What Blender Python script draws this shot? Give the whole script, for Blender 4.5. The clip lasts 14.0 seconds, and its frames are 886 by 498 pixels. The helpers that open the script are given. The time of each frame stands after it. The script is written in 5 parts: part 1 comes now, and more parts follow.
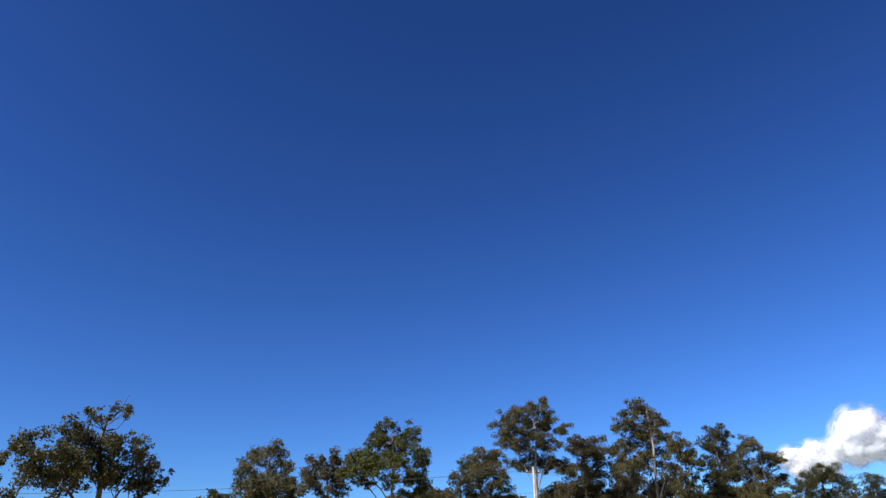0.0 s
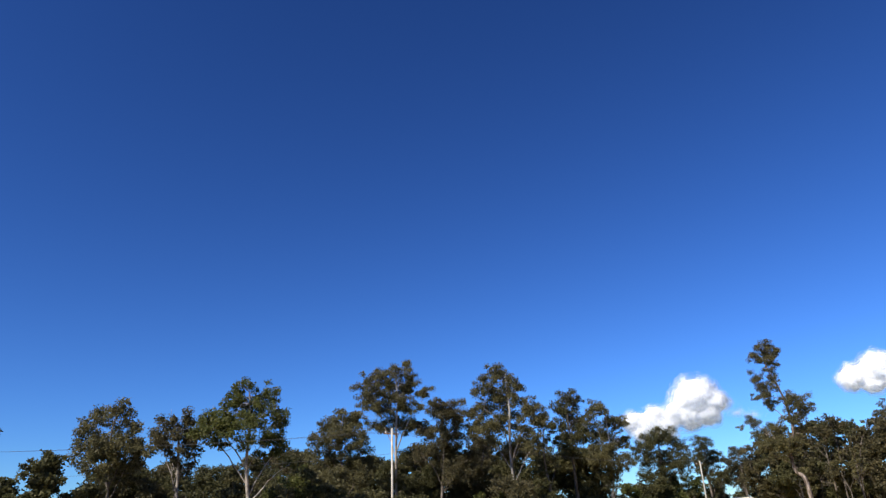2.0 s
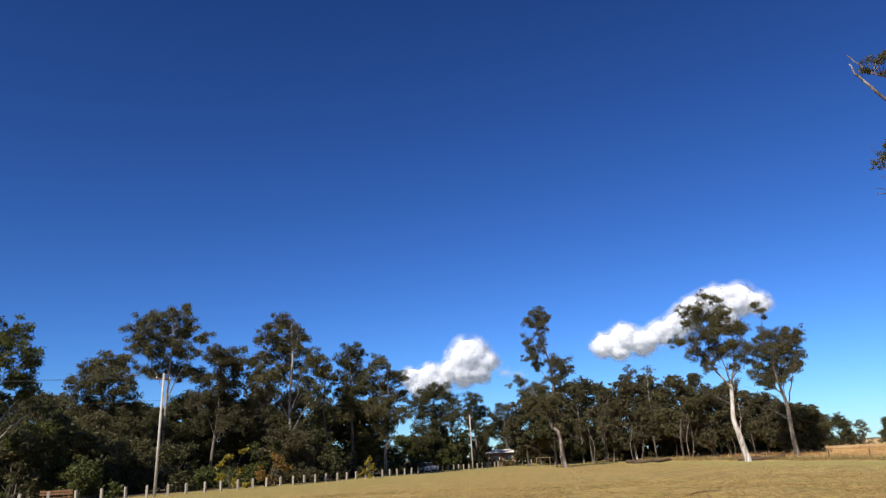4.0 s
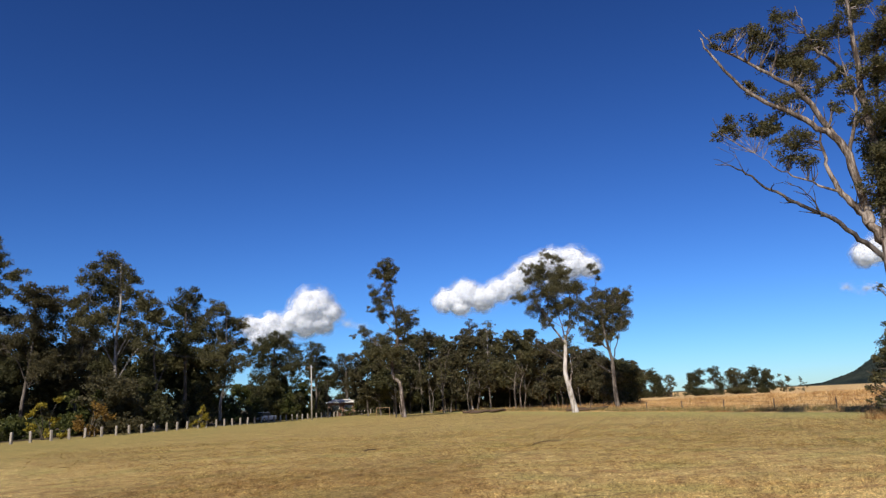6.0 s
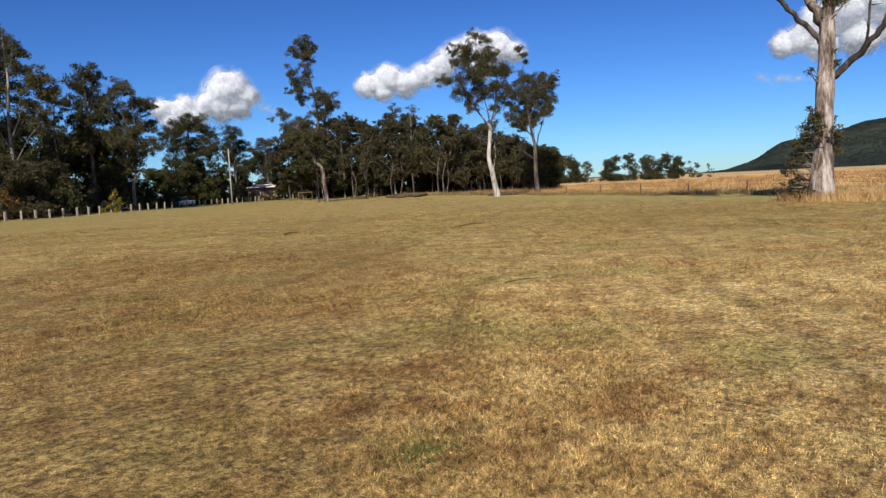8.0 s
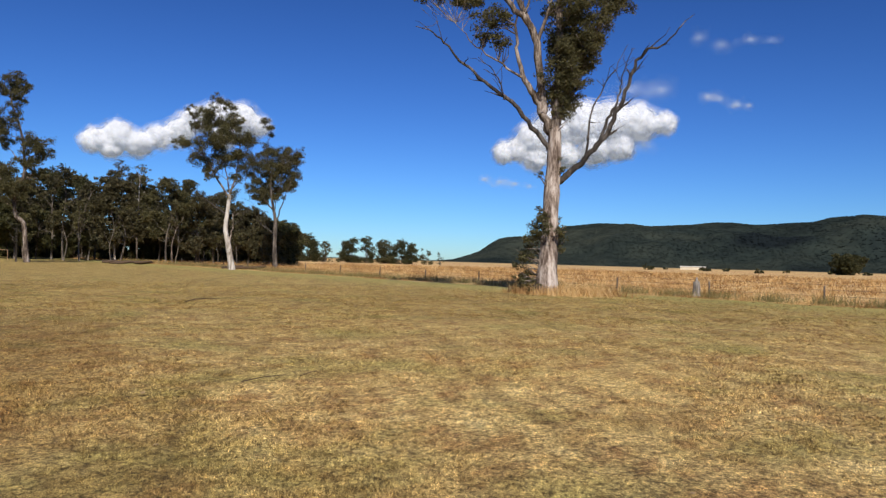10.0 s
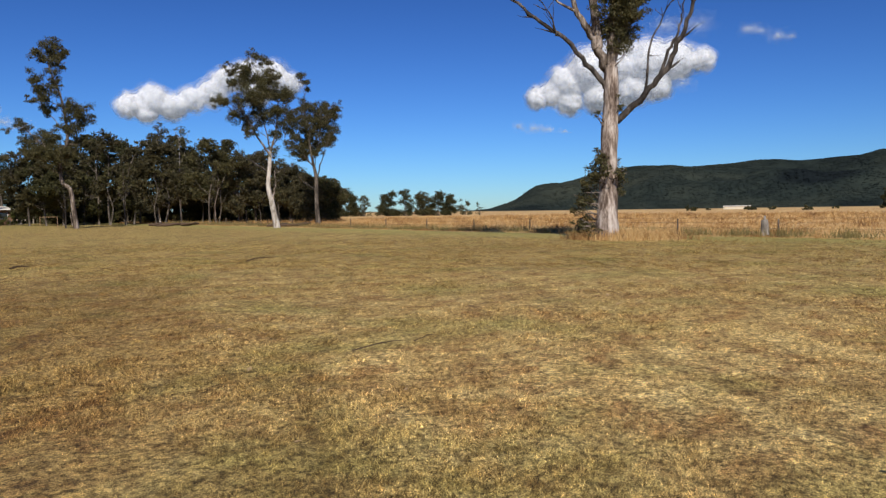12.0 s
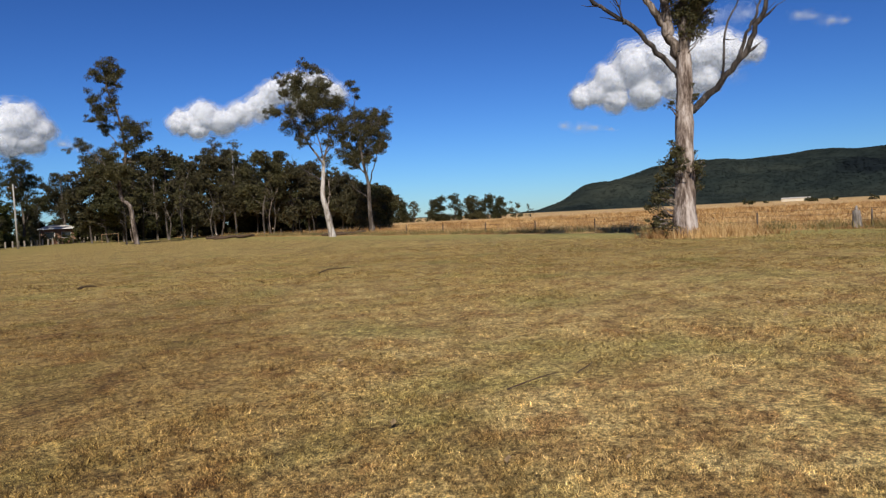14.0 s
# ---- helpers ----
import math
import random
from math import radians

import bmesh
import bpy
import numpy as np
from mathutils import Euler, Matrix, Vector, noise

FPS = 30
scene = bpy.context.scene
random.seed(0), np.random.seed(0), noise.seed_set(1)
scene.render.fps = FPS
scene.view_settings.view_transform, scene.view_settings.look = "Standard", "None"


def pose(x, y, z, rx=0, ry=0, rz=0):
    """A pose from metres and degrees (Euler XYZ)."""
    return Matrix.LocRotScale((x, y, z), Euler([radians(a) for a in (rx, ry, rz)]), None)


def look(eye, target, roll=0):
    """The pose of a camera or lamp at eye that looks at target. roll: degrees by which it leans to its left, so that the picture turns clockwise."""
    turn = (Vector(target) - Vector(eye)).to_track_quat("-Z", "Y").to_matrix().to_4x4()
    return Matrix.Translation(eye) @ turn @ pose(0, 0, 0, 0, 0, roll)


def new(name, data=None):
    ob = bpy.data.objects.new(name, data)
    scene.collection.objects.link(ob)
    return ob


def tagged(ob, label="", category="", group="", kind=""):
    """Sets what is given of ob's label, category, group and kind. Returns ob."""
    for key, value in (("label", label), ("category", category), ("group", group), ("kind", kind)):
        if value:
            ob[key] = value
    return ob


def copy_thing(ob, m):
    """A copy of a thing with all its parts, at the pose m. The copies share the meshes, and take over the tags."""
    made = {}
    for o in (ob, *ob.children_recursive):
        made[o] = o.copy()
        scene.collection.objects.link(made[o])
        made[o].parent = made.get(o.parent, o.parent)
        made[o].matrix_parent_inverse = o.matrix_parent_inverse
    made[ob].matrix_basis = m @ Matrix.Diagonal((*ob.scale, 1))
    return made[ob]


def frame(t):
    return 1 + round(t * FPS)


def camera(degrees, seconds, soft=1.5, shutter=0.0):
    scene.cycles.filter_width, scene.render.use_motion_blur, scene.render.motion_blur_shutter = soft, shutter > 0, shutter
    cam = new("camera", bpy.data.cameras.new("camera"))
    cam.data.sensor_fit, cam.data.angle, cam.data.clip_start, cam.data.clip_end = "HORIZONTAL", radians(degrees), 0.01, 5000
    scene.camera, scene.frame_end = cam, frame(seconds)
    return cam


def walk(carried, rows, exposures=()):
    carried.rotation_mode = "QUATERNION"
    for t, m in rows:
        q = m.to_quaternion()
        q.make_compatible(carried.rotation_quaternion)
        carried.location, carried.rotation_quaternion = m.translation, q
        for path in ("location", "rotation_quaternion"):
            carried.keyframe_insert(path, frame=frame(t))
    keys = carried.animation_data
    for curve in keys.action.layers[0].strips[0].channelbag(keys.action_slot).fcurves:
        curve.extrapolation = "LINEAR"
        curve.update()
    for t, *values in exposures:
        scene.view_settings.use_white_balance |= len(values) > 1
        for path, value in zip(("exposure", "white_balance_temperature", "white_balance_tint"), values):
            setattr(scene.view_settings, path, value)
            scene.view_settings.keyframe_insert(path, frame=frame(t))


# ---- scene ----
import itertools

cam = camera(63.01, 14.0, soft=1.35)
PATH = [
    (0, pose(0.000, -0.000, 1.612, 114.19, 1.66, 2.90)),
    (0.5, pose(0.192, 0.191, 1.619, 114.38, 2.38, 2.22)),
    (1, pose(0.203, 0.284, 1.622, 113.45, 3.04, 0.33)),
    (1.5, pose(0.273, 0.409, 1.625, 113.17, 2.77, -2.42)),
    (2, pose(0.454, 0.665, 1.621, 111.00, 2.71, -7.46)),
    (2.5, pose(0.372, 0.757, 1.613, 108.92, 4.68, -11.53)),
    (3, pose(0.312, 0.912, 1.609, 108.48, 2.21, -17.43)),
    (3.5, pose(0.405, 1.353, 1.625, 107.99, 3.26, -22.60)),
    (4, pose(0.543, 1.837, 1.668, 106.60, 2.63, -24.50)),
    (4.2, pose(0.592, 2.056, 1.687, 105.65, 2.36, -26.64)),
    (6.3, pose(1.222, 3.615, 1.708, 101.40, 1.81, -38.06)),
    (6.5, pose(1.333, 3.741, 1.686, 99.66, 1.36, -38.93)),
    (7, pose(1.711, 4.144, 1.633, 89.83, 3.12, -41.71)),
    (7.5, pose(1.929, 4.565, 1.576, 87.58, 1.25, -42.12)),
    (8, pose(2.156, 4.907, 1.591, 85.25, 2.45, -42.98)),
    (8.5, pose(2.620, 5.308, 1.593, 87.44, 0.09, -49.92)),
    (8.7, pose(2.837, 5.450, 1.606, 90.07, 1.27, -56.68)),
    (10.8, pose(3.913, 7.119, 1.548, 90.12, -1.21, -65.43)),
    (11, pose(3.952, 7.263, 1.554, 89.34, -0.10, -65.31)),
    (11.5, pose(4.132, 7.655, 1.515, 88.85, 0.44, -62.91)),
    (12, pose(4.416, 8.071, 1.496, 87.39, 0.66, -60.70)),
    (12.5, pose(4.655, 8.532, 1.502, 86.29, 0.11, -60.66)),
    (13, pose(4.844, 8.901, 1.495, 86.78, 0.68, -61.94)),
    (13.5, pose(5.093, 9.348, 1.507, 87.55, 1.84, -59.45)),
    (14, pose(5.319, 9.843, 1.512, 87.82, 2.73, -56.95)),
]
walk(cam, PATH, exposures=[(0, 0.75), (1.0, 0.8), (2.0, 0.75), (3.5, 0.58), (4.2, 0.44), (6.5, 0.26), (7.5, 0.17), (8.7, 0.22), (11.0, 0.08), (14.0, -0.03)])

# ---- light ----
SUN_AZ, SUN_EL = 125.0, 40.0
world = bpy.data.worlds.new("sky")
scene.world = world
world.use_nodes = True
wn, wl = world.node_tree.nodes, world.node_tree.links
sky = wn.new("ShaderNodeTexSky")
sky.sky_type, sky.sun_disc = "NISHITA", False
sky.sun_elevation, sky.sun_rotation = radians(SUN_EL), radians(-SUN_AZ)
sky.altitude, sky.air_density, sky.dust_density, sky.ozone_density = 300, 1.0, 0.2, 5.0
back = wn["Background"]
dimmed, deep, tint = wn.new("ShaderNodeVectorMath"), wn.new("ShaderNodeGamma"), wn.new("ShaderNodeVectorMath")
dimmed.operation = tint.operation = "MULTIPLY"
dimmed.inputs[1].default_value, tint.inputs[1].default_value = (0.1, 0.1, 0.1), (0.58, 0.81, 1.12)
deep.inputs["Gamma"].default_value = 1.5
wl.new(sky.outputs[0], dimmed.inputs[0])
wl.new(dimmed.outputs[0], deep.inputs["Color"])
wl.new(deep.outputs[0], tint.inputs[0])
wl.new(tint.outputs[0], back.inputs["Color"])
back.inputs["Strength"].default_value = 1.0
sun = new("sun", bpy.data.lights.new("sun", "SUN"))
sun.data.energy, sun.data.angle, sun.data.color = 5.0, radians(0.55), (1.0, 0.93, 0.82)
a, e = radians(SUN_AZ), radians(SUN_EL)
sun.matrix_world = look((-60 * math.sin(a) * math.cos(e), 60 * math.cos(a) * math.cos(e), 60 * math.sin(e)), (0, 0, 0))


# ---- materials ----
def material(name, build, rough=0.9):
    m = bpy.data.materials.new(name)
    m.use_nodes = True
    nt = m.node_tree
    p = nt.nodes["Principled BSDF"]
    p.inputs["Roughness"].default_value = rough
    p.inputs["Specular IOR Level"].default_value = 0.25
    build(nt, p)
    return m


def coords(nt, scale=(1, 1, 1), kind="Object"):
    tc, mp = nt.nodes.new("ShaderNodeTexCoord"), nt.nodes.new("ShaderNodeMapping")
    mp.inputs["Scale"].default_value = scale
    nt.links.new(tc.outputs[kind], mp.inputs[0])
    return mp.outputs[0]


def noise_tex(nt, vec, scale, detail=4.0, rough=0.6):
    n = nt.nodes.new("ShaderNodeTexNoise")
    n.inputs["Scale"].default_value, n.inputs["Detail"].default_value, n.inputs["Roughness"].default_value = scale, detail, rough
    nt.links.new(vec, n.inputs["Vector"])
    return n.outputs["Fac"]


def ramp(nt, fac, stops):
    r = nt.nodes.new("ShaderNodeValToRGB")
    cr = r.color_ramp
    while len(cr.elements) < len(stops):
        cr.elements.new(0.5)
    for el, (pos, col) in zip(cr.elements, stops):
        el.position, el.color = pos, (*col, 1)
    nt.links.new(fac, r.inputs[0])
    return r.outputs[0]


def mix(nt, fac, one, two, how="MIX"):
    m = nt.nodes.new("ShaderNodeMix")
    m.data_type, m.blend_type = "RGBA", how
    for sock, v in ((m.inputs[0], fac), (m.inputs[6], one), (m.inputs[7], two)):
        if isinstance(v, (int, float)):
            sock.default_value = v
        elif isinstance(v, tuple):
            sock.default_value = (*v, 1)
        else:
            nt.links.new(v, sock)
    return m.outputs[2]


def calc(nt, how, one, two=0.0, clamp=False):
    m = nt.nodes.new("ShaderNodeMath")
    m.operation, m.use_clamp = how, clamp
    for sock, v in zip(m.inputs, (one, two)):
        if isinstance(v, (int, float)):
            sock.default_value = v
        else:
            nt.links.new(v, sock)
    return m.outputs[0]


def bump(nt, p, height, strength, distance):
    b = nt.nodes.new("ShaderNodeBump")
    b.inputs["Strength"].default_value, b.inputs["Distance"].default_value = strength, distance
    nt.links.new(height, b.inputs["Height"])
    nt.links.new(b.outputs[0], p.inputs["Normal"])


def leaf_material(name, stops, through_light=0.48, patch_size=0.9, single=0.42):
    def build(nt, p):
        g = nt.nodes.new("ShaderNodeNewGeometry")
        patch = noise_tex(nt, coords(nt), patch_size, 4)
        fac = calc(nt, "ADD", calc(nt, "MULTIPLY", g.outputs["Random Per Island"], single), calc(nt, "MULTIPLY", patch, 1.0 - single))
        col = ramp(nt, fac, stops)
        nt.links.new(col, p.inputs["Base Color"])
        tr, ms = nt.nodes.new("ShaderNodeBsdfTranslucent"), nt.nodes.new("ShaderNodeMixShader")
        nt.links.new(col, tr.inputs[0])
        ms.inputs[0].default_value = through_light
        nt.links.new(p.outputs[0], ms.inputs[1])
        nt.links.new(tr.outputs[0], ms.inputs[2])
        nt.links.new(ms.outputs[0], nt.nodes["Material Output"].inputs[0])

    return material(name, build, 0.55)


LEAF_OLIVE = leaf_material("olive gum leaves", [(0.2, (0.047, 0.045, 0.019)), (0.5, (0.104, 0.095, 0.04)), (0.8, (0.188, 0.163, 0.076))])
LEAF_DARK = leaf_material("dark leaves", [(0.2, (0.033, 0.036, 0.014)), (0.5, (0.073, 0.072, 0.029)), (0.8, (0.14, 0.126, 0.053))])
LEAF_GREEN = leaf_material("green leaves", [(0.15, (0.038, 0.05, 0.012)), (0.5, (0.085, 0.094, 0.025)), (0.85, (0.16, 0.15, 0.045))])
LEAF_BROWN = leaf_material("brownish leaves", [(0.15, (0.042, 0.039, 0.018)), (0.5, (0.088, 0.079, 0.038)), (0.85, (0.15, 0.117, 0.058))])
LEAF_FRESH = leaf_material("fresh green blades", [(0.2, (0.13, 0.13, 0.035)), (0.5, (0.23, 0.23, 0.06)), (0.8, (0.38, 0.36, 0.13))])
LEAF_YELLOW = leaf_material("yellow leaves", [(0.15, (0.13, 0.11, 0.012)), (0.5, (0.30, 0.24, 0.03)), (0.85, (0.42, 0.33, 0.06))])
LEAF_ORANGE = leaf_material("orange leaves", [(0.15, (0.10, 0.06, 0.015)), (0.5, (0.22, 0.13, 0.03)), (0.85, (0.33, 0.2, 0.05))])


def bark_material(name, dark, mid, pale):
    def build(nt, p):
        v = coords(nt, (1, 1, 0.26))
        big, fine = noise_tex(nt, v, 2.0, 6, 0.7), noise_tex(nt, coords(nt, (1, 1, 0.14)), 9, 5, 0.7)
        fac = calc(nt, "ADD", calc(nt, "MULTIPLY", big, 0.65), calc(nt, "MULTIPLY", fine, 0.35))
        nt.links.new(ramp(nt, fac, [(0.43, dark), (0.5, mid), (0.58, pale)]), p.inputs["Base Color"])
        bump(nt, p, fine, 0.6, 0.05)

    return material(name, build, 0.85)


BARK_GUM = bark_material("mottled gum bark", (0.085, 0.058, 0.043), (0.25, 0.195, 0.158), (0.5, 0.43, 0.375))
BARK_WHITE = bark_material("white gum bark", (0.19, 0.155, 0.125), (0.39, 0.345, 0.295), (0.56, 0.51, 0.455))
BARK_PALE = bark_material("dull pale bark", (0.1, 0.085, 0.068), (0.22, 0.19, 0.16), (0.38, 0.34, 0.29))
BARK_GREY = bark_material("grey bark", (0.035, 0.028, 0.022), (0.085, 0.07, 0.056), (0.19, 0.16, 0.13))
BARK_DEAD = bark_material("weathered dead wood", (0.026, 0.021, 0.018), (0.052, 0.043, 0.037), (0.14, 0.118, 0.102))
BARK_BROWN = bark_material("brown limb bark", (0.045, 0.032, 0.024), (0.13, 0.1, 0.078), (0.32, 0.265, 0.225))


def plain(name, colour, rough=0.8, metal=0.0, scale=3.0, vary=0.25):
    def build(nt, p):
        f = noise_tex(nt, coords(nt), scale, 5)
        low = tuple(c * (1 - vary) for c in colour)
        high = tuple(min(1, c * (1 + vary)) for c in colour)
        nt.links.new(ramp(nt, f, [(0.3, low), (0.7, high)]), p.inputs["Base Color"])
        p.inputs["Metallic"].default_value = metal
        bump(nt, p, f, 0.2, 0.01)

    return material(name, build, rough)


TIMBER_POST = plain("weathered grey timber", (0.3, 0.26, 0.21), 0.9, 0, 6)
TIMBER_POLE = plain("pale pole timber", (0.38, 0.35, 0.3), 0.9, 0, 2)
TIMBER_BROWN = plain("brown stained timber", (0.2, 0.105, 0.05), 0.7, 0, 5)
WIRE = plain("dark wire", (0.06, 0.06, 0.06), 0.6)
GALV = plain("galvanised steel", (0.5, 0.5, 0.5), 0.5, 0.4)
RUST = plain("rusty steel", (0.36, 0.23, 0.13), 0.8, 0.2, 8)
PAINT_WHITE = plain("white paint", (0.72, 0.71, 0.68), 0.6, 0, 1, 0.08)
WALL_BRICK = plain("brown brick wall", (0.25, 0.14, 0.09), 0.9, 0, 2)
WALL_CREAM = plain("cream cladding", (0.62, 0.54, 0.40), 0.7, 0, 0.3, 0.1)
ROOF_PALE = plain("pale roof sheeting", (0.6, 0.55, 0.47), 0.6, 0, 0.4, 0.1)
GLASS_DARK = plain("dark window glass", (0.03, 0.035, 0.04), 0.1, 0, 1, 0.1)
CAR_PAINT = plain("silver blue car paint", (0.42, 0.47, 0.56), 0.3, 0.3, 1, 0.05)
RUBBER = plain("black rubber", (0.025, 0.025, 0.025), 0.9)
TWIG = plain("dark fallen wood", (0.085, 0.055, 0.035), 0.9, 0, 20)
LITTER = plain("dry leaf", (0.5, 0.36, 0.2), 0.8, 0, 30)

# The ground: lawn, then dry paddock past one line, leaf litter past another.
FENCE_A, FENCE_B = Vector((0.9, 68.0)), Vector((66.0, 128.0))
EDGE_A, EDGE_B = Vector((45.0, 0.0)), Vector((80.0, 90.0))


def side(x, y, one, two):
    """Signed metres past the line from one to two, positive to its right."""
    d = (two - one).normalized()
    return (x - one.x) * d.y - (y - one.y) * d.x


def gz(x, y):
    r = np.hypot(np.asarray(x) - 3.0, np.asarray(y) - 5.0)
    over = np.maximum(0.0, r - 40.0)
    return 0.0075 * over * over / (over + 12.0)


def past_line(nt, sep, one, two, soft, wobble):
    d = (two - one).normalized()
    s = calc(nt, "SUBTRACT", calc(nt, "MULTIPLY", calc(nt, "SUBTRACT", sep.outputs[0], one.x), d.y), calc(nt, "MULTIPLY", calc(nt, "SUBTRACT", sep.outputs[1], one.y), d.x))
    return calc(nt, "DIVIDE", calc(nt, "ADD", s, wobble), soft, clamp=True)


def lawn_colour(nt, sep, vec):
    """Patchy winter lawn: straw, rust and green at several sizes, with faint wheel lines."""
    wide = noise_tex(nt, vec, 0.16, 4)
    patch = noise_tex(nt, vec, 1.1, 7, 0.72)
    fine = noise_tex(nt, vec, 16.0, 6, 0.8)
    speck = noise_tex(nt, vec, 85.0, 3, 0.7)
    base = ramp(nt, patch, [(0.32, (0.27, 0.165, 0.066)), (0.42, (0.42, 0.29, 0.112)), (0.53, (0.55, 0.41, 0.165)), (0.68, (0.68, 0.54, 0.245))])
    green = ramp(nt, noise_tex(nt, vec, 0.42, 5, 0.6), [(0.49, (0, 0, 0)), (0.68, (0.75, 0.75, 0.75))])
    rust = ramp(nt, noise_tex(nt, coords(nt, (1, 1.6, 1)), 1.0, 7, 0.74), [(0.52, (0, 0, 0)), (0.6, (0.9, 0.9, 0.9))])
    col = mix(nt, calc(nt, "MULTIPLY", rust, 0.8), base, (0.36, 0.21, 0.078))
    col = mix(nt, green, col, (0.33, 0.295, 0.095))
    col = mix(nt, 0.55, col, ramp(nt, wide, [(0.35, (0.72, 0.69, 0.65)), (0.65, (1.1, 1.09, 1.06))]), "MULTIPLY")
    tuft = noise_tex(nt, vec, 4.5, 4, 0.7)
    col = mix(nt, 0.75, col, ramp(nt, tuft, [(0.36, (0.5, 0.44, 0.4)), (0.5, (1.0, 1.0, 1.0)), (0.64, (1.4, 1.4, 1.36))]), "MULTIPLY")
    col = mix(nt, 0.72, col, ramp(nt, fine, [(0.41, (0.13, 0.1, 0.075)), (0.58, (1.9, 1.9, 1.9))]), "MULTIPLY")
    col = mix(nt, 0.85, col, ramp(nt, speck, [(0.37, (0.3, 0.28, 0.26)), (0.51, (1.0, 1.0, 1.0)), (0.64, (1.95, 1.9, 1.8))]), "MULTIPLY")
    # a darker, browner strip of lawn, and greener grass towards the posts
    brown_strip = past_line(nt, sep, Vector((9, 13)), Vector((5, 8.5)), 2.8, calc(nt, "MULTIPLY", wide, 3.0))
    brown_strip = calc(nt, "SUBTRACT", brown_strip, past_line(nt, sep, Vector((3, 19)), Vector((-1, 14.5)), 9.0, calc(nt, "MULTIPLY", wide, 3.0)), True)
    brown_strip = calc(nt, "SUBTRACT", brown_strip, past_line(nt, sep, Vector((16, 16)), Vector((12, 20)), 9.0, 0.0), True)
    col = mix(nt, calc(nt, "MULTIPLY", brown_strip, calc(nt, "ADD", patch, 0.3, True)), col, mix(nt, 1.0, col, (0.6, 0.54, 0.44), "MULTIPLY"))
    fresh = past_line(nt, sep, FENCE_B + Vector((13, -14)), FENCE_A + Vector((13, -14)), 16.0, calc(nt, "MULTIPLY", wide, 8.0))
    col = mix(nt, calc(nt, "MULTIPLY", fresh, 0.5), col, (0.37, 0.315, 0.11))
    # further off the lawn is darker
    far = past_line(nt, sep, Vector((14.0, 13.5)), Vector((8.5, 21.9)), 18.0, calc(nt, "MULTIPLY", wide, 8.0))
    col = mix(nt, calc(nt, "MULTIPLY", far, 0.9), col, mix(nt, 1.0, col, (0.67, 0.67, 0.57), "MULTIPLY"))
    # wheel lines run towards the paddock
    across = calc(nt, "ADD", calc(nt, "MULTIPLY", sep.outputs[0], 0.57), calc(nt, "MULTIPLY", sep.outputs[1], -0.82))
    across = calc(nt, "ADD", across, calc(nt, "MULTIPLY", wide, 2.0))
    line = calc(nt, "ABSOLUTE", calc(nt, "SINE", calc(nt, "MULTIPLY", across, 0.85)))
    dim = ramp(nt, line, [(0.0, (0.5, 0.46, 0.42)), (0.2, (1, 1, 1))])
    return mix(nt, calc(nt, "MULTIPLY", patch, 0.9, True), col, mix(nt, 1.0, col, dim, "MULTIPLY")), fine


def ground_nodes(nt, p):
    vec = coords(nt)
    sep = nt.nodes.new("ShaderNodeSeparateXYZ")
    nt.links.new(vec, sep.inputs[0])
    lawn, fine = lawn_colour(nt, sep, vec)
    wob = calc(nt, "MULTIPLY", calc(nt, "SUBTRACT", noise_tex(nt, vec, 0.25, 3), 0.5), 6.0)
    dry = ramp(nt, noise_tex(nt, vec, 0.12, 6, 0.7), [(0.38, (0.32, 0.18, 0.07)), (0.5, (0.5, 0.32, 0.13)), (0.62, (0.66, 0.47, 0.22))])
    lit = ramp(nt, noise_tex(nt, vec, 0.8, 5), [(0.35, (0.05, 0.035, 0.02)), (0.65, (0.17, 0.12, 0.065))])
    verge = mix(nt, past_line(nt, sep, EDGE_A + Vector((-9, 3.5)), EDGE_B + Vector((-9, 3.5)), 8.0, wob), lawn, mix(nt, 0.6, lawn, (0.3, 0.29, 0.085)))
    col = mix(nt, past_line(nt, sep, EDGE_A, EDGE_B, 1.5, wob), verge, dry)
    col = mix(nt, past_line(nt, sep, FENCE_B + Vector((-2, 3)), FENCE_A + Vector((-2, 3)), 2.0, wob), col, lit)
    # beyond the paddock the country is wooded
    span = nt.nodes.new("ShaderNodeVectorMath")
    span.operation = "LENGTH"
    nt.links.new(vec, span.inputs[0])
    wooded = calc(nt, "DIVIDE", calc(nt, "SUBTRACT", span.outputs["Value"], 900.0), 500.0, clamp=True)
    col = mix(nt, wooded, col, ramp(nt, noise_tex(nt, vec, 0.01, 5), [(0.4, (0.03, 0.04, 0.022)), (0.6, (0.08, 0.085, 0.045))]))
    nt.links.new(col, p.inputs["Base Color"])
    bump(nt, p, fine, 0.9, 0.05)


GROUND = material("winter paddock ground", ground_nodes, 0.95)


